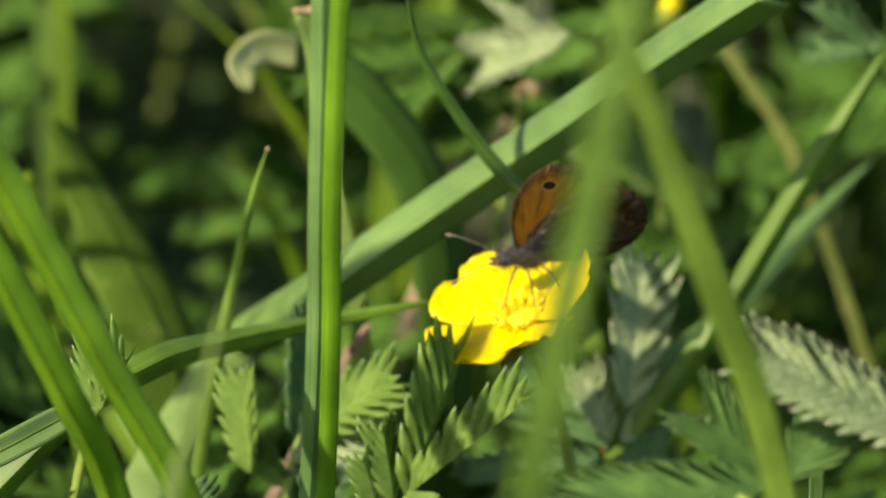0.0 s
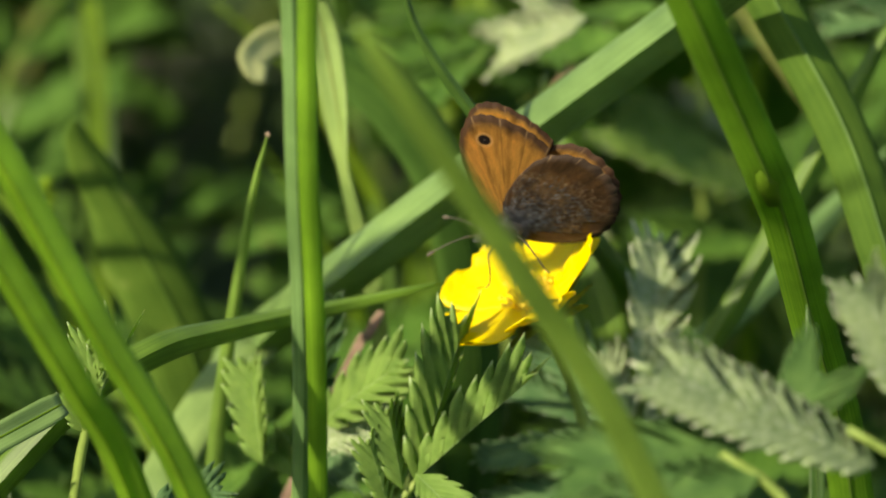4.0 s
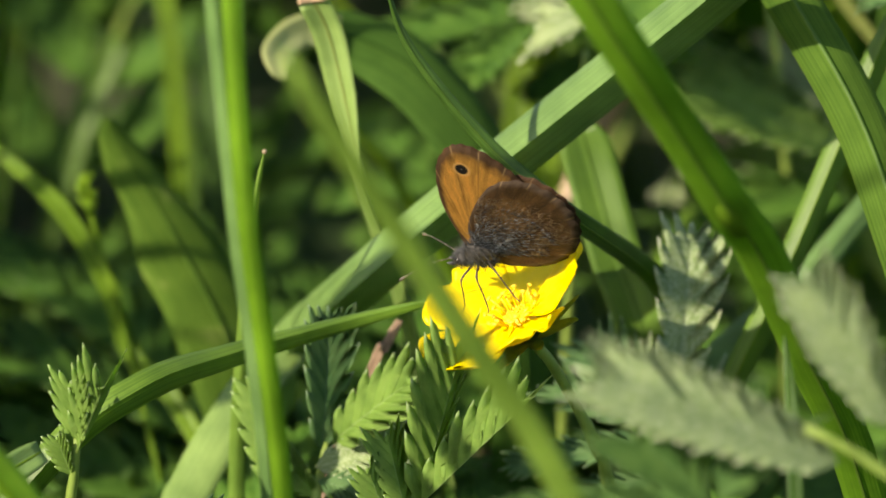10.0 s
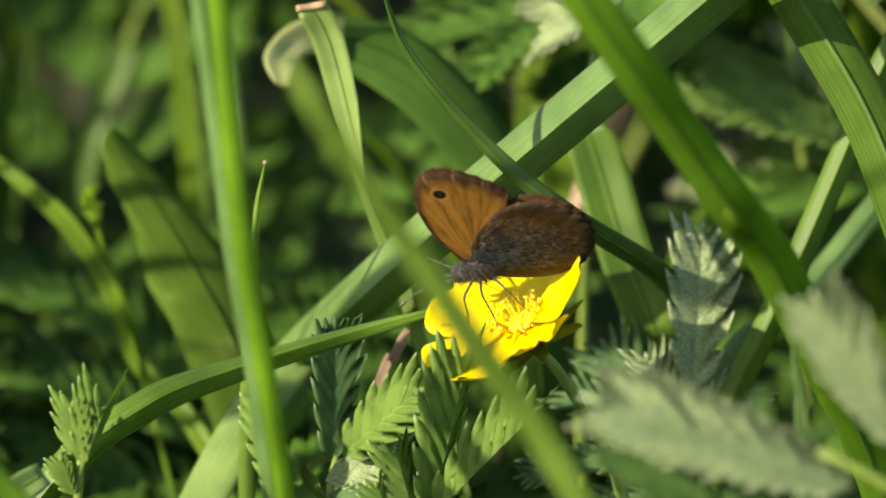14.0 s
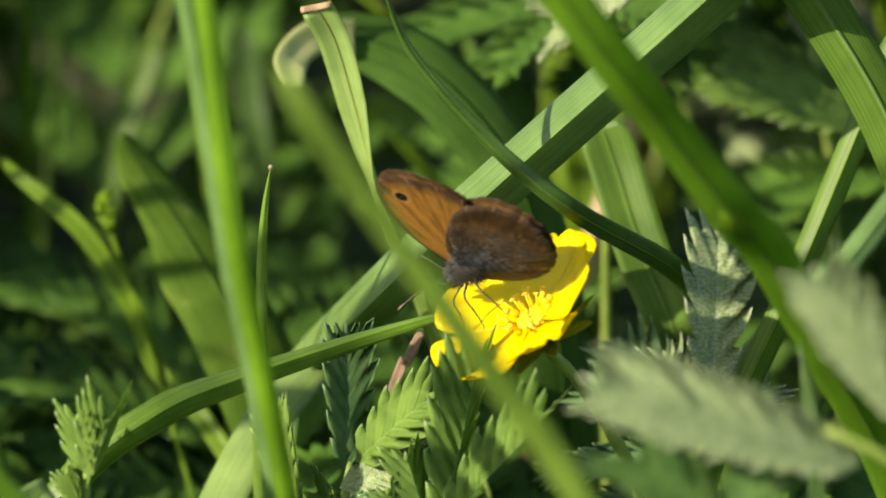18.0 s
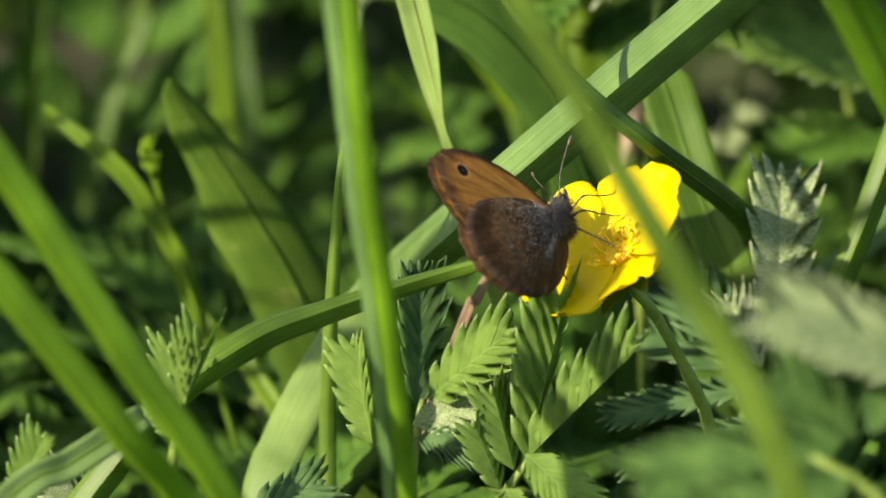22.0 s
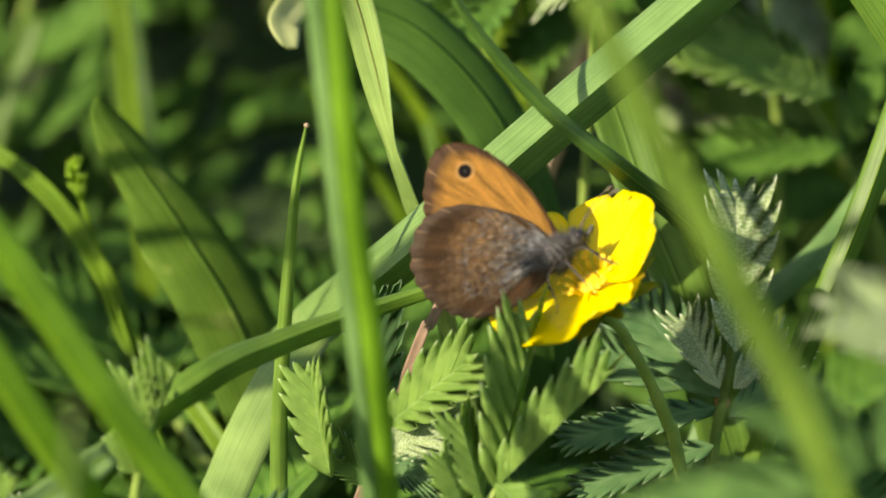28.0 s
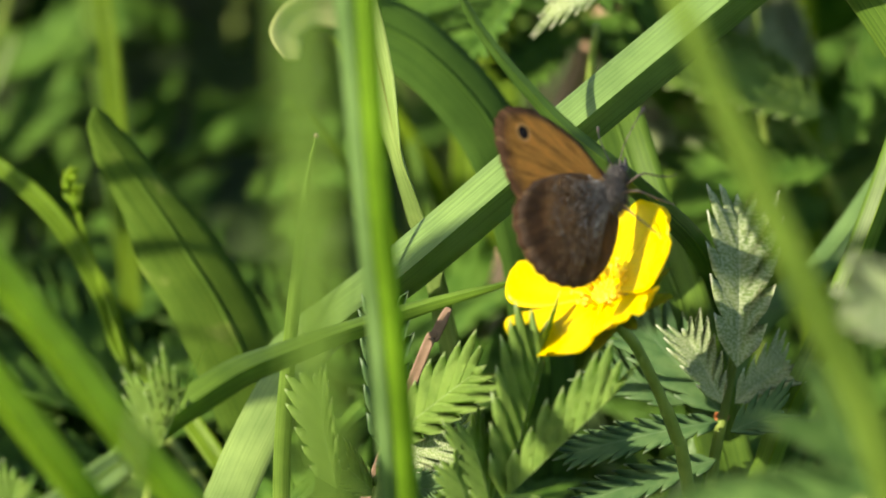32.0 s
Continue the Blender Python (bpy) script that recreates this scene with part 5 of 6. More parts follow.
kinds = [wild_leaf(31, 7, 1.0, M_LEAF_BACK, "green silverweed leaf in the blur behind the flower"),
         wild_leaf(32, 6, 1.15, M_LEAF_BACK, "green silverweed leaf in the blur behind the flower"),
         wild_leaf(33, 7, 0.9, M_LEAF_SILVER, "pale silvery silverweed leaf in the blur behind the flower"),
         wild_leaf(34, 6, 1.05, M_LEAF_BACK, "broad green silverweed leaf in the blur behind the flower")]
rnd = random.Random(91)
spots = []
for row in range(13):
    for col in range(11):
        y = 0.128 + row * 0.041 + rnd.uniform(-0.018, 0.018)
        x = (col - 5) * (0.030 + 0.0022 * row) + rnd.uniform(-0.013, 0.013)
        spots.append((x, y))
for i, (x, y) in enumerate(spots):
    src = kinds[(0, 1, 3, 0, 1, 0, 3, 1, 2 if x > 0.03 else 3, 0)[(i * 7 + i // 5) % 10]]
    if -0.06 < x < 0.005 and y < 0.33 and i % 4 != 1:
        continue
    m = pose(x, y, rnd.uniform(-0.012, 0.012), rnd.uniform(-12, 25), rnd.uniform(-15, 15), rnd.uniform(0, 360))
    if i < 4:
        kinds[i].matrix_basis = pose(x if i != 2 else 0.085, y + (0.06 if i == 2 else 0.0), 0, 0, 0, rnd.uniform(0, 360))
        continue
    if any(math.hypot(x - u, y - v) < 0.004 for u, v in ((0.046, 0.222), (-0.003, 0.132), (-0.066, 0.176))):
        continue
    copy_thing(src, m)
# low leaves close to the soil under the flower
for i in range(22):
    m = pose(rnd.uniform(-0.07, 0.08), rnd.uniform(-0.06, 0.09), rnd.uniform(-0.034, -0.018), rnd.uniform(-10, 5), rnd.uniform(-10, 10), rnd.uniform(0, 360))
    copy_thing(kinds[(0, 1, 3)[i % 3]], m)

rnd_low = random.Random(17)
for i in range(34):
    m = pose(rnd_low.uniform(-0.09, 0.09), rnd_low.uniform(-0.03, 0.15), rnd_low.uniform(-0.040, -0.028), rnd_low.uniform(-8, 5), rnd_low.uniform(-8, 8), rnd_low.uniform(0, 360))
    copy_thing(kinds[(0, 1, 3)[i % 3]], m)


def wild_tuft(seed, count, height, width, materials, label):
    """A tuft of grass: blades that fan out from one root."""
    rnd6 = random.Random(seed)
    ob = new("grass_tuft")
    for k in range(count):
        h, lean, bend, turn = height * rnd6.uniform(0.6, 1.1), rnd6.uniform(0.1, 0.6), rnd6.uniform(0.15, 0.7), rnd6.uniform(0, 360)
        pts = [Vector((lean * h * (s ** 1.6), 0.006 * math.sin(seed + k + 2 * s), h * (s - bend * 0.35 * s ** 3) - 0.004)) for s in (1.0, 0.8, 0.55, 0.3, 0.0)]
        bm = blade_mesh(pts, width * rnd6.uniform(0.7, 1.2), rnd6.uniform(-60, 60), taper=0.5, segments=20, across=4, fold=0.3)
        bm.transform(Matrix.Translation((rnd6.uniform(-0.004, 0.004), rnd6.uniform(-0.004, 0.004), 0)) @ Matrix.Rotation(radians(turn), 4, "Z"))
        part("blade", bm, rnd6.choice(materials), ob)
    return tagged(ob, label, "grass", "grass tufts")


stock = [wild_tuft(61, 6, 0.12, 0.0032, (M_GRASS, M_GRASS_YELLOW), "green grass tuft in the blur behind"),
         wild_tuft(62, 5, 0.14, 0.0038, (M_GRASS_YELLOW, M_GRASS), "yellow-green grass tuft in the blur behind"),
         wild_tuft(63, 6, 0.10, 0.0030, (M_GRASS, M_GRASS_DARK), "deep green grass tuft in the blur behind"),
         wild_tuft(64, 5, 0.13, 0.0026, (M_GRASS_YELLOW, M_GRASS, M_GRASS_DRY), "grass tuft with half-dry blades in the blur behind")]
for i in range(64):
    row = i // 8
    y = 0.13 + row * 0.066 + rnd.uniform(-0.03, 0.03)
    x = (i % 8 - 3.5) * (0.042 + 0.004 * row) + rnd.uniform(-0.02, 0.02)
    m = pose(x, y, 0, 0, 0, rnd.uniform(0, 360))
    if row < 3 and -0.065 < x < 0.02 and i > 3 and i % 4:
        continue
    if i < 4:
        stock[i].matrix_basis = m if i != 3 else pose(0.09, 0.21, 0, 0, 0, 40)
        continue
    copy_thing(stock[rnd.randrange(4)], m)

# unseen tall grass added beside, sunward, to dapple the meadow behind with shade
shade_tuft = wild_tuft(65, 9, 0.24, 0.0065, (M_GRASS, M_GRASS_DARK), "unseen tall grass tuft with broad blades, added to cast shade")
rnd = random.Random(77)
for i in range(8):
    m = pose(-0.15 - 0.028 * (i % 4) + rnd.uniform(-0.01, 0.01), 0.015 + 0.062 * (i // 4) + rnd.uniform(-0.015, 0.015), 0, 0, 0, rnd.uniform(0, 360))
    if i == 0:
        shade_tuft.matrix_basis = m
        continue
    copy_thing(shade_tuft, m)

# the meadow further off: one sheet of blades out to the distance
rnd = random.Random(7)
bm = bmesh.new()
uv_lay = bm.loops.layers.uv.new("UVMap")
for i in range(5200):
    d = 0.62 + 2.6 * rnd.random() ** 1.6
    a = rnd.uniform(-0.55, 0.55) * (1.2 if d < 1.2 else 1.0)
    x, y, h, w = d * math.sin(a), d * math.cos(a), rnd.uniform(0.05, 0.15), rnd.uniform(0.0012, 0.0030)
    t = rnd.uniform(0, 6.28)
    lean = rnd.uniform(0.1, 0.8)
    side = Vector((math.cos(t), math.sin(t), 0)) * w
    ahead = Vector((-math.sin(t), math.cos(t), 0)) * h * lean
    base = Vector((x, y, -0.004))
    pr = [base - side, base + side, base + ahead * 0.35 + Vector((0, 0, h * 0.6)) + side * 0.7, base + ahead * 0.35 + Vector((0, 0, h * 0.6)) - side * 0.7, base + ahead + Vector((0, 0, h))]
    vs = [bm.verts.new(p) for p in pr]
    for f in (bm.faces.new(vs[:4]), bm.faces.new((vs[3], vs[2], vs[4]))):
        for l in f.loops:
            l[uv_lay].uv = (l.vert.co.x * 1000, l.vert.co.z * 1000)
far_meadow = tagged(part("meadow_grass", bm, M_GRASS), "dense green meadow grass further off", "grass", kind="stuff")


# the meadow all round, short under and behind the camera
rnd = random.Random(8)
verts, faces = [], []
for i in range(52000):
    d = 0.16 + 4.5 * rnd.random() ** 1.25
    a = rnd.uniform(-math.pi, math.pi)
    x, y = d * math.sin(a), d * math.cos(a)
    if abs(x) < 0.11 + 0.36 * max(0.0, y + 0.1) and -0.46 < y < 3.0:
        continue
    tall = 0.5 if d < 0.9 else 1.0
    h, w, t, lean = rnd.uniform(0.05, 0.13) * tall, rnd.uniform(0.0014, 0.0034) * (1.0 + 0.5 * d), rnd.uniform(0, 6.28), rnd.uniform(0.1, 0.8)
    side = Vector((math.cos(t), math.sin(t), 0)) * w
    ahead = Vector((-math.sin(t), math.cos(t), 0)) * h * lean
    base = Vector((x, y, -0.006))
    k = len(verts)
    verts += [base - side, base + side, base + ahead * 0.35 + Vector((0, 0, h * 0.6)) + side * 0.7, base + ahead * 0.35 + Vector((0, 0, h * 0.6)) - side * 0.7, base + ahead + Vector((0, 0, h))]
    faces += [(k, k + 1, k + 2, k + 3), (k + 3, k + 2, k + 4)]
me = bpy.data.meshes.new("meadow_grass")
me.from_pydata(verts, [], faces)
uv_data = me.uv_layers.new(name="UVMap").data
for loop in me.loops:
    v = verts[loop.vertex_index]
    uv_data[loop.index].uv = (v.x * 1000, v.z * 1000)
me.materials.append(M_GRASS)
tagged(new("meadow_grass", me), "short green meadow grass all round", "grass", kind="stuff")


def motions():
    """What moves: the flower's head, the butterfly and its wings, blades in the wind."""
    walk(head, [
        (0.0, pose(-0.01349, -0.01639, 0.07906, 23.4, -21.8, -19.5)),
        (1.0, pose(-0.01349, -0.01638, 0.07914, 24.5, -23.3, -20.7)),
        (2.0, pose(-0.01377, -0.01636, 0.07919, 23.2, -22.6, -19.2)),
        (3.0, pose(-0.01354, -0.01636, 0.07856, 20.9, -22.7, -17.9)),
        (4.0, pose(-0.01310, -0.01635, 0.07861, 22.0, -23.8, -21.8)),
        (7.0, pose(-0.01461, -0.01635, 0.07875, 23.3, -24.3, -17.2)),
        (8.0, pose(-0.01437, -0.01636, 0.07897, 25.3, -23.9, -18.2)),
        (9.0, pose(-0.01453, -0.01633, 0.07889, 25.5, -24.4, -16.6)),
        (10.0, pose(-0.01496, -0.01630, 0.07860, 20.5, -23.6, -13.4)),
        (11.0, pose(-0.01523, -0.01630, 0.07904, 23.7, -24.3, -13.8)),
        (12.0, pose(-0.01525, -0.01627, 0.07886, 22.8, -22.9, -13.8)),
        (13.0, pose(-0.01526, -0.01625, 0.07871, 22.7, -22.1, -14.0)),
        (14.0, pose(-0.01535, -0.01622, 0.07876, 22.2, -23.1, -13.5)),
        (17.0, pose(-0.01507, -0.01619, 0.07923, 23.2, -22.9, -14.4)),
        (18.0, pose(-0.01539, -0.01619, 0.07932, 22.8, -22.6, -14.2)),
        (19.0, pose(-0.01548, -0.01624, 0.07872, 22.6, -23.9, -12.7)),
        (20.0, pose(-0.01525, -0.01629, 0.07879, 24.4, -24.9, -14.3)),
        (21.0, pose(-0.01560, -0.01630, 0.07841, 24.6, -23.5, -15.3)),
        (22.0, pose(-0.01510, -0.01635, 0.07961, 26.9, -23.3, -16.6)),
        (23.0, pose(-0.01491, -0.01639, 0.07946, 24.4, -22.8, -16.0)),
        (24.0, pose(-0.01461, -0.01646, 0.07895, 24.0, -28.7, -16.4)),
        (25.0, pose(-0.01489, -0.01652, 0.07907, 24.4, -27.8, -15.9)),
        (28.0, pose(-0.01442, -0.01667, 0.07905, 24.0, -24.5, -16.7)),
        (29.0, pose(-0.01408, -0.01676, 0.07892, 22.8, -25.5, -17.6)),
        (30.0, pose(-0.01378, -0.01680, 0.07919, 23.8, -25.6, -19.5)),
        (31.0, pose(-0.01417, -0.01681, 0.07930, 24.4, -23.8, -17.3)),
        (32.0, pose(-0.01395, -0.01684, 0.07938, 25.7, -24.4, -19.4)),
    ])
    walk(flower_stem, [
        (0.0, pose(0, 0, 0, -0.02, 0.79, 0)),
        (1.0, pose(0, 0, 0, -0.02, 0.79, 0)),
        (2.0, pose(0, 0, 0, -0.03, 0.59, 0)),
        (3.0, pose(0, 0, 0, -0.04, 0.76, 0)),
        (4.0, pose(0, 0, 0, -0.04, 1.07, 0)),
        (7.0, pose(0, 0, 0, -0.04, -0.02, 0)),
        (8.0, pose(0, 0, 0, -0.04, 0.15, 0)),
        (9.0, pose(0, 0, 0, -0.06, 0.04, 0)),
        (10.0, pose(0, 0, 0, -0.08, -0.28, 0)),
        (11.0, pose(0, 0, 0, -0.08, -0.47, 0)),
        (12.0, pose(0, 0, 0, -0.10, -0.48, 0)),
        (13.0, pose(0, 0, 0, -0.12, -0.49, 0)),
        (14.0, pose(0, 0, 0, -0.13, -0.56, 0)),
        (17.0, pose(0, 0, 0, -0.16, -0.36, 0)),
        (18.0, pose(0, 0, 0, -0.16, -0.59, 0)),
        (19.0, pose(0, 0, 0, -0.12, -0.65, 0)),
        (20.0, pose(0, 0, 0, -0.08, -0.49, 0)),
        (21.0, pose(0, 0, 0, -0.08, -0.74, 0)),
        (22.0, pose(0, 0, 0, -0.04, -0.38, 0)),
        (23.0, pose(0, 0, 0, -0.01, -0.24, 0)),
        (24.0, pose(0, 0, 0, 0.03, -0.02, 0)),
        (25.0, pose(0, 0, 0, 0.08, -0.23, 0)),
        (28.0, pose(0, 0, 0, 0.19, 0.11, 0)),
        (29.0, pose(0, 0, 0, 0.26, 0.36, 0)),
        (30.0, pose(0, 0, 0, 0.28, 0.58, 0)),
        (31.0, pose(0, 0, 0, 0.29, 0.30, 0)),
        (32.0, pose(0, 0, 0, 0.31, 0.45, 0)),
    ])
    walk(butterfly, [
        (0.0, pose(0.00892, -0.00458, 0.08157, -37.4, 19.1, 170.9)),
        (1.0, pose(0.00820, -0.00496, 0.08098, -35.4, 16.6, 179.0)),
        (2.0, pose(0.00632, -0.00374, 0.08094, -34.4, 14.6, 142.6)),
        (3.0, pose(0.00593, -0.00470, 0.08103, -34.8, 22.0, 157.8)),
        (4.0, pose(0.00643, -0.00427, 0.08175, -25.6, 26.4, 149.3)),
        (7.0, pose(0.00473, -0.00456, 0.08015, -28.3, 22.1, 140.8)),
        (8.0, pose(0.00419, -0.00421, 0.08072, -32.2, 26.3, 148.5)),
        (9.0, pose(0.00379, -0.00425, 0.08098, -32.5, 21.7, 149.6)),
        (10.0, pose(0.00372, -0.00377, 0.08058, -29.9, 24.3, 144.7)),
        (11.0, pose(0.00315, -0.00430, 0.08047, -35.0, 27.8, 149.9)),
        (12.0, pose(0.00328, -0.00438, 0.08031, -33.8, 26.9, 152.3)),
        (13.0, pose(0.00336, -0.00446, 0.08022, -34.2, 26.1, 152.4)),
        (14.0, pose(0.00317, -0.00458, 0.08009, -35.3, 24.8, 154.9)),
        (17.0, pose(0.00533, -0.00449, 0.08147, -36.2, 0.9, 117.9)),
        (18.0, pose(0.00079, -0.00367, 0.07979, -39.8, 31.6, 131.4)),
        (19.0, pose(-0.00331, -0.00409, 0.07663, -25.8, 46.1, 155.5)),
        (20.0, pose(0.00036, -0.00487, 0.07814, -55.2, -6.4, 94.0)),
        (21.0, pose(0.00108, -0.00525, 0.07944, -46.9, -26.1, 88.4)),
        (22.0, pose(0.00134, -0.00530, 0.07851, -51.4, -26.2, 81.7)),
        (23.0, pose(0.00173, -0.00504, 0.07841, -52.7, -31.1, 70.8)),
        (24.0, pose(0.00146, -0.00502, 0.07794, -50.1, -34.5, 66.2)),
        (25.0, pose(0.00066, -0.00473, 0.07858, -43.1, -22.5, 65.1)),
        (28.0, pose(0.00463, -0.00516, 0.07772, -20.1, -34.1, 8.6)),
        (29.0, pose(0.00807, -0.00609, 0.07950, -10.5, -42.6, 21.4)),
        (30.0, pose(0.00690, -0.00507, 0.08113, -33.8, -30.0, 48.4)),
        (31.0, pose(0.00442, -0.00458, 0.08408, -39.4, -0.0, 100.3)),
        (32.0, pose(0.00870, -0.00534, 0.08482, -36.9, -34.8, 64.6)),
    ])
    # how far each wing leans out from the upright, and how far the forewings and the hindwings are swept forward, in degrees
    beat = [
        (0.0, 0.1, -12.8, -1.2),
        (1.0, 1.0, -9.6, -4.3),
        (2.0, 1.5, -22.2, 8.9),
        (3.0, 2.0, -12.4, -4.1),
        (3.2, 11.0, -3.8, -5.8),
        (3.3, 18.0, 0.4, -6.7),
        (3.4, 14.0, -3.3, -7.5),
        (3.5, 10.0, -11.0, -8.4),
        (3.7, 8.0, -10.5, -10.1),
        (4.0, 4.0, -9.7, -12.6),
        (4.3, 6.0, -9.7, -10.9),
        (4.4, 8.0, -9.6, -10.4),
        (4.5, 19.0, -0.6, -9.8),
        (4.8, 10.0, -4.6, -8.2),
        (5.1, 1.0, -9.5, -6.5),
        (6.5, 0.1, -9.3, 1.3),
        (6.7, 9.0, -9.3, 2.4),
        (6.8, 16.0, -9.3, 3.0),
        (7.0, 22.0, -9.2, 4.1),
        (7.2, 4.0, -11.3, 1.2),
        (7.4, 0.1, -13.5, -1.8),
        (8.0, 0.1, -19.8, -10.6),
        (9.0, 0.1, -14.2, -12.8),
        (9.2, 0.1, -15.3, -11.8),
        (9.3, 12.0, -7.8, -11.4),
        (9.4, 14.0, -5.3, -10.9),
        (9.5, 21.0, -1.9, -10.5),
        (9.7, 24.0, -2.9, -9.5),
        (9.9, 5.0, -14.0, -8.6),
        (10.0, 0.1, -19.5, -8.1),
        (11.0, 0.6, -15.9, -13.7),
        (12.0, 0.6, -13.7, -15.3),
        (13.0, 0.7, -9.6, -15.2),
        (14.0, 0.8, -6.8, -13.1),
        (17.0, 0.9, -6.0, 2.7),
        (18.0, 1.0, -13.9, -16.2),
        (18.2, 1.0, -15.0, -17.6),
        (18.5, 24.0, -6.7, -19.6),
        (18.8, 4.0, -18.5, -21.6),
        (19.0, 3.9, -19.6, -23.0),
        (20.0, 3.2, -2.1, 8.0),
        (21.0, 2.6, 3.8, 13.8),
        (22.0, 2.0, 4.2, 13.4),
        (23.0, 1.4, 4.7, 8.7),
        (24.0, 0.7, 3.9, 9.9),
        (24.4, 0.1, -0.3, 6.4),
        (24.8, 8.0, -4.5, 3.0),
        (25.0, 10.0, -6.6, 1.2),
        (25.2, 5.0, -6.4, 2.3),
        (25.5, 5.0, -6.0, 3.8),
        (27.5, 4.0, -3.7, 8.5),
        (28.0, 3.1, -3.1, 8.5),
        (28.1, 3.0, -1.6, 9.5),
        (28.4, 0.1, 2.9, 13.5),
        (29.0, 0.1, 11.8, 20.5),
        (30.0, 0.1, 4.8, 6.9),
        (30.7, 0.1, 0.5, -0.9),
        (31.0, 0.1, -1.4, -4.2),
        (31.3, 0.1, 0.4, -1.1),
        (32.0, 0.1, 4.6, 6.1),
    ]
    for wing, s, kind, hinge in wings:
        fore = kind == "forewing"
        walk(wing, [(t, pose(0, s * hinge * 0.001, 0, -s * (lean + (0.0 if fore else 0.4)), sweep if fore else hind_sweep, 0)) for t, lean, sweep, hind_sweep in beat])
    # blades and a leaf in the wind
    walk(near_blade, [
        (0.0, pose(0.03783, -0.08318, -0.00300, -0.0, 0.1, -0.0)),
        (1.0, pose(0.03603, -0.08318, -0.00300, -0.0, -1.5, 0.5)),
        (2.0, pose(0.04523, -0.08318, -0.00300, -0.0, -6.1, 2.2)),
        (3.0, pose(0.03863, -0.08318, -0.00300, -0.0, -5.2, 1.9)),
        (4.0, pose(0.04053, -0.08318, -0.00300, -0.0, -7.6, 2.7)),
        (4.5, pose(0.03283, -0.08318, -0.00300, -0.0, -2.0, 0.7)),
        (7.0, pose(0.03283, -0.08318, -0.00300, -0.0, -1.7, 0.6)),
        (8.0, pose(0.03283, -0.08318, -0.00300, -0.0, -0.7, 0.2)),
        (9.0, pose(0.03283, -0.08318, -0.00300, -0.0, -0.4, 0.1)),
        (10.0, pose(0.03283, -0.08318, -0.00300, -0.0, -0.5, 0.2)),
        (11.0, pose(0.03283, -0.08318, -0.00300, -0.0, -0.4, 0.1)),
        (12.0, pose(0.03283, -0.08318, -0.00300, 0.0, -0.0, 0.0)),
        (13.0, pose(0.03283, -0.08318, -0.00300, 0.0, -0.0, 0.0)),
        (14.0, pose(0.03283, -0.08318, -0.00300, -0.0, 0.4, -0.1)),
        (17.0, pose(0.03283, -0.08318, -0.00300, -0.0, 1.1, -0.4)),
        (18.0, pose(0.03283, -0.08318, -0.00300, -0.0, 1.1, -0.4)),
        (19.0, pose(0.03283, -0.08318, -0.00300, -0.0, 1.1, -0.4)),
        (20.0, pose(0.03283, -0.08318, -0.00300, -0.0, 0.9, -0.3)),
        (21.0, pose(0.03283, -0.08318, -0.00300, -0.0, 1.6, -0.6)),
        (22.0, pose(0.03283, -0.08318, -0.00300, -0.0, 1.1, -0.4)),
        (23.0, pose(0.03283, -0.08318, -0.00300, -0.0, 1.6, -0.6)),
        (24.0, pose(0.03283, -0.08318, -0.00300, -0.0, 1.9, -0.7)),
        (25.0, pose(0.03283, -0.08318, -0.00300, -0.0, 1.7, -0.6)),
        (28.0, pose(0.03283, -0.08318, -0.00300, -0.0, 2.2, -0.8)),
        (29.0, pose(0.03283, -0.08318, -0.00300, -0.0, 2.0, -0.7)),
        (30.0, pose(0.03283, -0.08318, -0.00300, -0.0, 1.9, -0.7)),
        (31.0, pose(0.03283, -0.08318, -0.00300, -0.0, 2.7, -1.0)),
        (32.0, pose(0.03283, -0.08318, -0.00300, -0.0, 3.0, -1.1)),
    ])
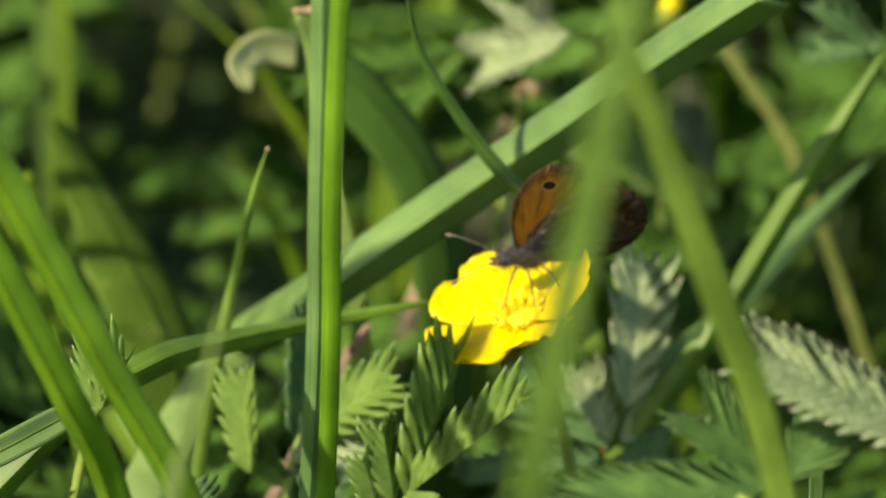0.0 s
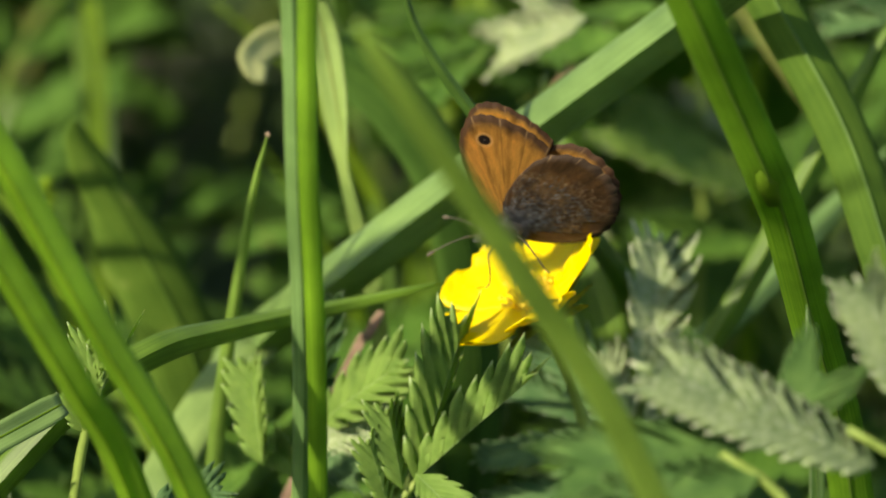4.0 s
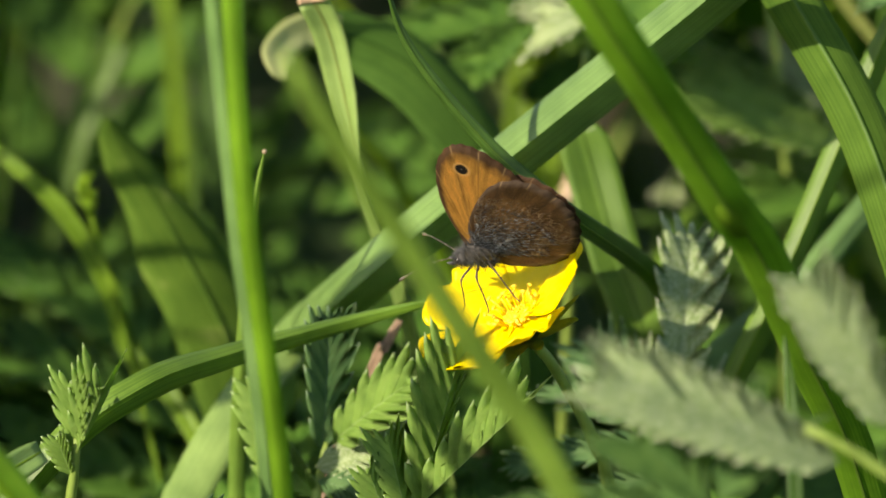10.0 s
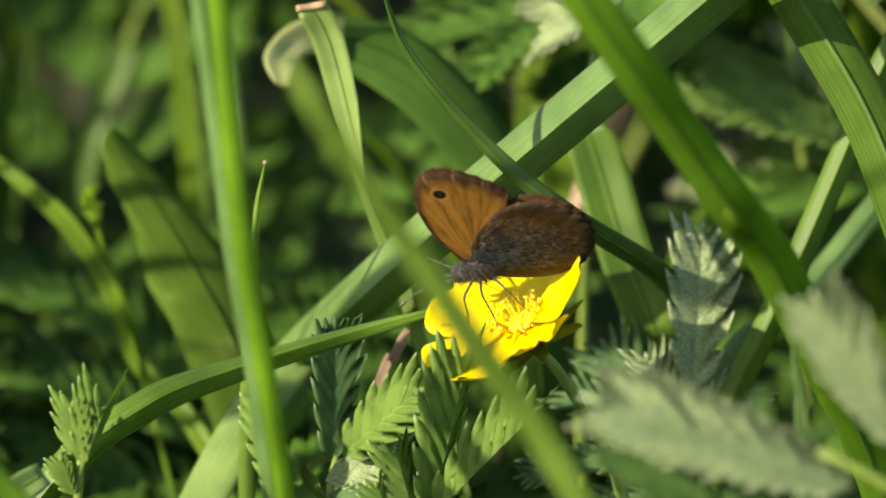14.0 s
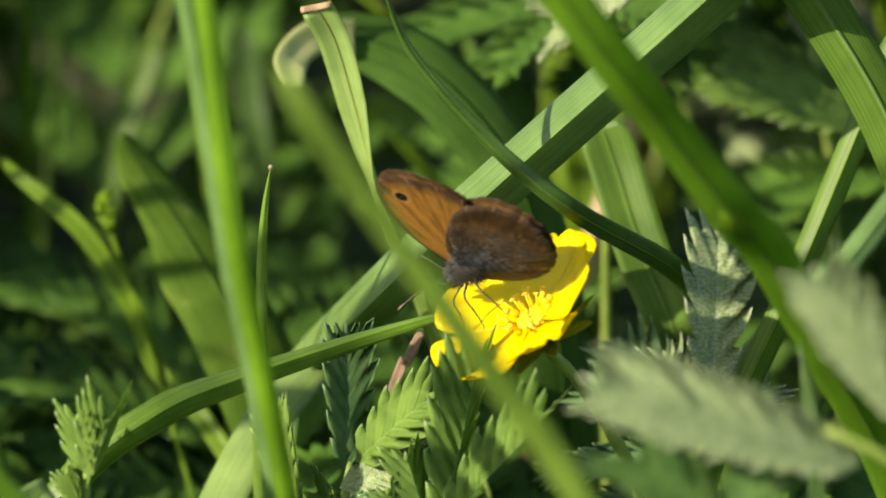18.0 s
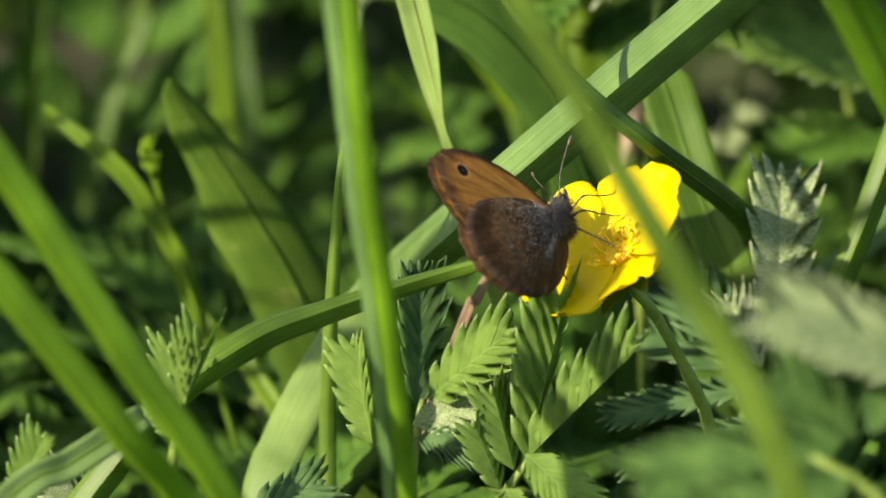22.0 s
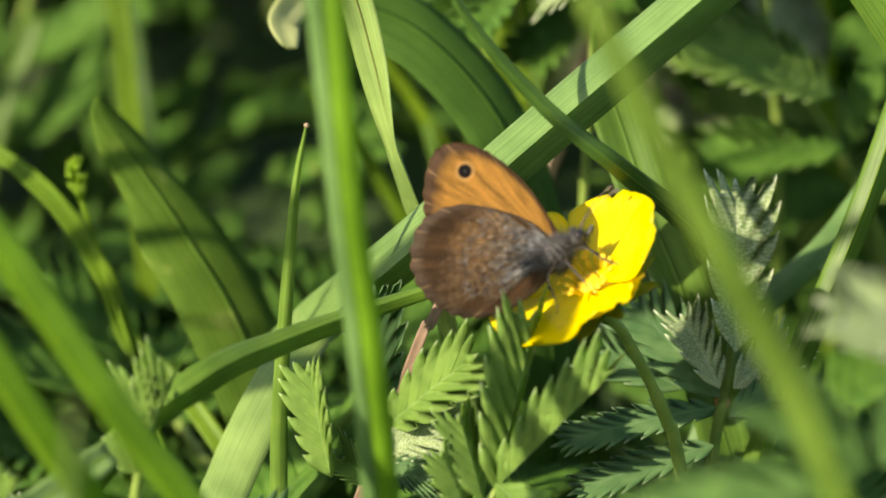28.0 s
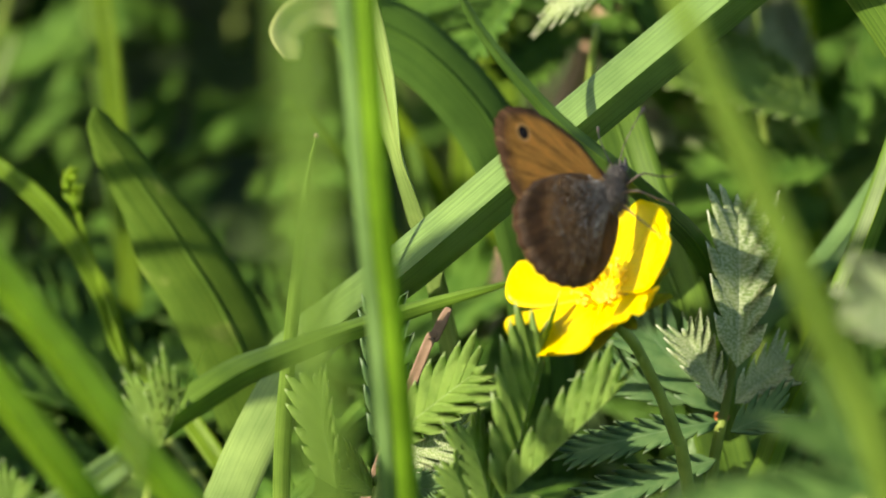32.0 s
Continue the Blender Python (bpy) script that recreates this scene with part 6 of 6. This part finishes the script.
    walk(kink_blade, [
        (0.0, pose(0.05515, 0.00038, -0.00300, -0.3, 10.4, -3.8)),
        (1.0, pose(0.05515, 0.00038, -0.00300, -0.2, 7.9, -2.9)),
        (2.0, pose(0.05515, 0.00038, -0.00300, -0.2, 7.0, -2.6)),
        (3.0, pose(0.05515, 0.00038, -0.00300, -0.1, 4.7, -1.7)),
        (4.0, pose(0.05515, 0.00038, -0.00300, -0.0, 0.1, -0.0)),
        (4.5, pose(0.05515, 0.00038, -0.00300, -0.0, 0.5, -0.2)),
        (7.0, pose(0.05515, 0.00038, -0.00300, -0.0, -1.9, 0.7)),
        (8.0, pose(0.05515, 0.00038, -0.00300, -0.0, -0.9, 0.3)),
        (9.0, pose(0.05515, 0.00038, -0.00300, 0.0, -0.0, 0.0)),
        (10.0, pose(0.05515, 0.00038, -0.00300, -0.0, -0.1, 0.0)),
        (11.0, pose(0.05515, 0.00038, -0.00300, -0.0, -0.3, 0.1)),
        (12.0, pose(0.05515, 0.00038, -0.00300, 0.0, -0.0, 0.0)),
        (13.0, pose(0.05515, 0.00038, -0.00300, -0.0, -0.1, 0.0)),
        (14.0, pose(0.05515, 0.00038, -0.00300, -0.0, 0.1, -0.0)),
        (17.0, pose(0.05515, 0.00038, -0.00300, -0.0, -0.1, 0.0)),
        (18.0, pose(0.05515, 0.00038, -0.00300, -0.0, -0.3, 0.1)),
        (19.0, pose(0.05515, 0.00038, -0.00300, -0.0, -0.3, 0.1)),
        (20.0, pose(0.05515, 0.00038, -0.00300, -0.0, 1.5, -0.5)),
        (21.0, pose(0.05515, 0.00038, -0.00300, -0.0, 1.2, -0.4)),
        (22.0, pose(0.05515, 0.00038, -0.00300, -0.0, 3.4, -1.2)),
        (23.0, pose(0.05515, 0.00038, -0.00300, -0.1, 4.3, -1.6)),
        (24.0, pose(0.05515, 0.00038, -0.00300, -0.1, 5.5, -2.0)),
        (25.0, pose(0.05515, 0.00038, -0.00300, -0.1, 5.0, -1.8)),
        (28.0, pose(0.05515, 0.00038, -0.00300, -0.2, 7.4, -2.7)),
        (32.0, pose(0.05515, 0.00038, -0.00300, -0.2, 7.5, -2.8)),
    ])
    for blade in (right_blade, edge_blade):
        x, y, z = blade.location
        walk(blade, [(t, pose(x, y, z, 0, deg, -0.36 * deg)) for t, deg in ((0.0, 12.0), (1.0, 9.5), (2.0, 8.0), (3.0, 5.0), (4.0, 0.0), (6.5, 0.0), (32.0, 0.0))])
    walk(straw_blade, [
        (0.0, pose(-0.04464, -0.11570, -0.00480, 0.0, -0.0, 0.0)),
        (1.0, pose(-0.04464, -0.11570, -0.00480, -0.0, -0.8, 0.3)),
        (2.0, pose(-0.04464, -0.11570, -0.00480, -0.0, -1.2, 0.4)),
        (3.0, pose(-0.04464, -0.11570, -0.00480, -0.0, -3.9, 1.4)),
        (4.0, pose(-0.04464, -0.11570, -0.00480, -0.3, -8.9, 3.3)),
        (25.0, pose(-0.04464, -0.11570, -0.00480, -0.5, -12.0, 4.4)),
        (28.0, pose(-0.04464, -0.11570, -0.00480, -0.1, -4.0, 1.5)),
        (29.0, pose(-0.04464, -0.11570, -0.00480, -0.1, -4.8, 1.8)),
        (30.0, pose(-0.04464, -0.11570, -0.00480, -0.1, -4.7, 1.7)),
        (31.0, pose(-0.04464, -0.11570, -0.00480, -0.1, -4.6, 1.7)),
        (32.0, pose(-0.04464, -0.11570, -0.00480, -0.0, -3.9, 1.4)),
    ])
    walk(swing_blade, [
        (0.0, pose(-0.03145, -0.16030, -0.00300, -0.4, 11.0, -4.1)),
        (0.2, pose(-0.03145, -0.16030, -0.00300, -0.2, 7.0, -2.6)),
        (0.4, pose(-0.03145, -0.16030, -0.00300, -0.1, 5.1, -1.9)),
        (0.6, pose(-0.03145, -0.16030, -0.00300, 0.0, -0.0, 0.0)),
        (0.8, pose(-0.03145, -0.16030, -0.00300, -0.1, -6.1, 2.2)),
        (1.0, pose(-0.03145, -0.16030, -0.00300, -0.1, -6.1, 2.2)),
        (1.2, pose(-0.03145, -0.16030, -0.00300, -0.0, -3.0, 1.1)),
        (1.4, pose(-0.03145, -0.16030, -0.00300, -0.0, 1.5, -0.5)),
        (1.6, pose(-0.03145, -0.16030, -0.00300, -0.0, 1.2, -0.4)),
        (1.8, pose(-0.03145, -0.16030, -0.00300, -0.0, 1.1, -0.4)),
        (2.0, pose(-0.03145, -0.16030, -0.00300, -0.0, 0.3, -0.1)),
        (2.2, pose(-0.03145, -0.16030, -0.00300, -0.0, -0.3, 0.1)),
        (2.4, pose(-0.03145, -0.16030, -0.00300, -0.1, -5.7, 2.1)),
        (2.7, pose(-0.03145, -0.16030, -0.00300, -0.2, -8.5, 3.1)),
        (4.0, pose(-0.03145, -0.16030, -0.00300, -0.5, -12.0, 4.4)),
        (28.0, pose(-0.03145, -0.16030, -0.00300, -0.3, -8.9, 3.3)),
        (29.5, pose(-0.03145, -0.16030, -0.00300, -0.2, -7.5, 2.8)),
        (30.2, pose(-0.03145, -0.16030, -0.00300, -0.0, -3.1, 1.1)),
        (31.0, pose(-0.03145, -0.16030, -0.00300, -0.0, -1.3, 0.5)),
        (31.4, pose(-0.03145, -0.16030, -0.00300, -0.0, 1.3, -0.5)),
        (31.7, pose(-0.03145, -0.16030, -0.00300, -0.0, 1.9, -0.7)),
        (32.0, pose(-0.03145, -0.16030, -0.00300, -0.0, 3.2, -1.2)),
    ])
    walk(left_blade, [
        (0.0, pose(-0.00617, -0.05897, -0.00300, -0.0, -1.6, 0.6)),
        (1.0, pose(-0.01588, -0.05897, -0.00300, -0.0, 0.5, -0.2)),
        (2.0, pose(-0.01112, -0.05897, -0.00300, -0.0, 1.9, -0.7)),
        (3.0, pose(-0.00178, -0.05897, -0.00300, -0.0, -2.3, 0.8)),
        (4.0, pose(-0.00666, -0.05897, -0.00300, 0.0, -0.0, 0.0)),
        (7.0, pose(-0.00878, -0.05897, -0.00300, -0.0, -2.0, 0.7)),
        (20.0, pose(-0.00297, -0.05897, -0.00300, -0.0, -3.8, 1.4)),
        (21.0, pose(-0.00437, -0.05897, -0.00300, -0.0, -2.1, 0.8)),
        (22.0, pose(-0.01113, -0.05897, -0.00300, -0.0, 1.5, -0.6)),
        (23.0, pose(0.00073, -0.05897, -0.00300, -0.1, -5.6, 2.0)),
        (24.0, pose(-0.00119, -0.05897, -0.00300, -0.1, -4.3, 1.6)),
        (25.0, pose(-0.00551, -0.05897, -0.00300, -0.0, -1.9, 0.7)),
        (28.0, pose(-0.00899, -0.05897, -0.00300, -0.0, -0.0, 0.0)),
        (30.0, pose(0.00195, -0.05897, -0.00300, -0.1, -5.9, 2.1)),
        (32.0, pose(-0.00468, -0.05897, -0.00300, -0.0, -3.7, 1.3)),
    ])
    walk(left_blade_low, [
        (0.0, pose(-0.01962, -0.04407, -0.00300, -0.0, 1.1, -0.4)),
        (1.0, pose(-0.02426, -0.04407, -0.00300, -0.0, 0.7, -0.2)),
        (2.0, pose(-0.02297, -0.04407, -0.00300, -0.0, 3.3, -1.2)),
        (3.0, pose(-0.02236, -0.04407, -0.00300, -0.0, 3.1, -1.1)),
        (4.0, pose(-0.01508, -0.04407, -0.00300, 0.0, -0.0, 0.0)),
        (7.0, pose(-0.01615, -0.04407, -0.00300, -0.0, -3.6, 1.3)),
        (20.0, pose(-0.01681, -0.04407, -0.00300, -0.0, -1.6, 0.6)),
        (21.0, pose(-0.00711, -0.04407, -0.00300, -0.1, -6.2, 2.3)),
        (22.0, pose(-0.01363, -0.04407, -0.00300, -0.0, -1.9, 0.7)),
        (23.0, pose(-0.00920, -0.04407, -0.00300, -0.1, -5.9, 2.1)),
        (24.0, pose(-0.00649, -0.04407, -0.00300, -0.1, -6.6, 2.4)),
        (25.0, pose(-0.01547, -0.04407, -0.00300, -0.0, -1.0, 0.4)),
        (28.0, pose(-0.02494, -0.04407, -0.00300, -0.0, 3.2, -1.2)),
        (30.0, pose(-0.01572, -0.04407, -0.00300, -0.0, -2.6, 0.9)),
        (32.0, pose(-0.01975, -0.04407, -0.00300, -0.0, -1.5, 0.5)),
    ])
    walk(lean_blade, [
        (0.0, pose(0.00740, 0.01590, -0.00300, -0.1, 5.5, -2.0)),
        (2.0, pose(0.00714, 0.01590, -0.00300, -0.1, 5.6, -2.0)),
        (9.0, pose(0.01616, 0.01590, -0.00300, -0.0, -0.0, 0.0)),
        (13.0, pose(0.01388, 0.01590, -0.00300, -0.0, 1.4, -0.5)),
        (17.0, pose(0.01153, 0.01590, -0.00300, -0.0, 2.3, -0.8)),
        (20.0, pose(0.01322, 0.01590, -0.00300, -0.0, 0.6, -0.2)),
        (24.0, pose(0.01989, 0.01590, -0.00300, -0.0, -2.8, 1.0)),
        (25.0, pose(0.01749, 0.01590, -0.00300, -0.0, -1.1, 0.4)),
        (29.0, pose(0.01810, 0.01590, -0.00300, -0.0, 0.1, -0.0)),
        (32.0, pose(0.01893, 0.01590, -0.00300, -0.0, -0.3, 0.1)),
    ])
    walk(near_leaf, [
        (0.0, pose(0.08079, -0.08801, -0.00057, 0.0, -0.0, 0.0)),
        (1.0, pose(0.08069, -0.08819, -0.00144, 0.0, -0.0, 0.0)),
        (2.0, pose(0.07781, -0.08820, -0.00290, 0.0, -0.0, 0.0)),
        (4.0, pose(0.07403, -0.08881, -0.00662, 0.0, -0.0, 0.0)),
        (7.0, pose(0.06993, -0.08746, -0.00254, 0.0, -0.0, 0.0)),
        (9.0, pose(0.07496, -0.08717, -0.00095, 0.0, -0.0, 0.0)),
        (13.0, pose(0.07528, -0.08798, -0.00323, 0.0, -0.0, 0.0)),
        (17.0, pose(0.07675, -0.08616, 0.00145, 0.0, -0.0, 0.0)),
        (19.0, pose(0.07524, -0.08767, -0.00240, 0.0, -0.0, 0.0)),
        (20.0, pose(0.07634, -0.08755, -0.00215, 0.0, -0.0, 0.0)),
        (22.0, pose(0.07739, -0.08725, -0.00107, 0.0, -0.0, 0.0)),
        (24.0, pose(0.07836, -0.08706, -0.00027, 0.0, -0.0, 0.0)),
        (25.0, pose(0.07797, -0.08687, 0.00011, 0.0, -0.0, 0.0)),
        (28.0, pose(0.08242, -0.08687, 0.00148, 0.0, -0.0, 0.0)),
        (32.0, pose(0.08105, -0.08636, 0.00312, 0.0, -0.0, 0.0)),
    ])



motions()
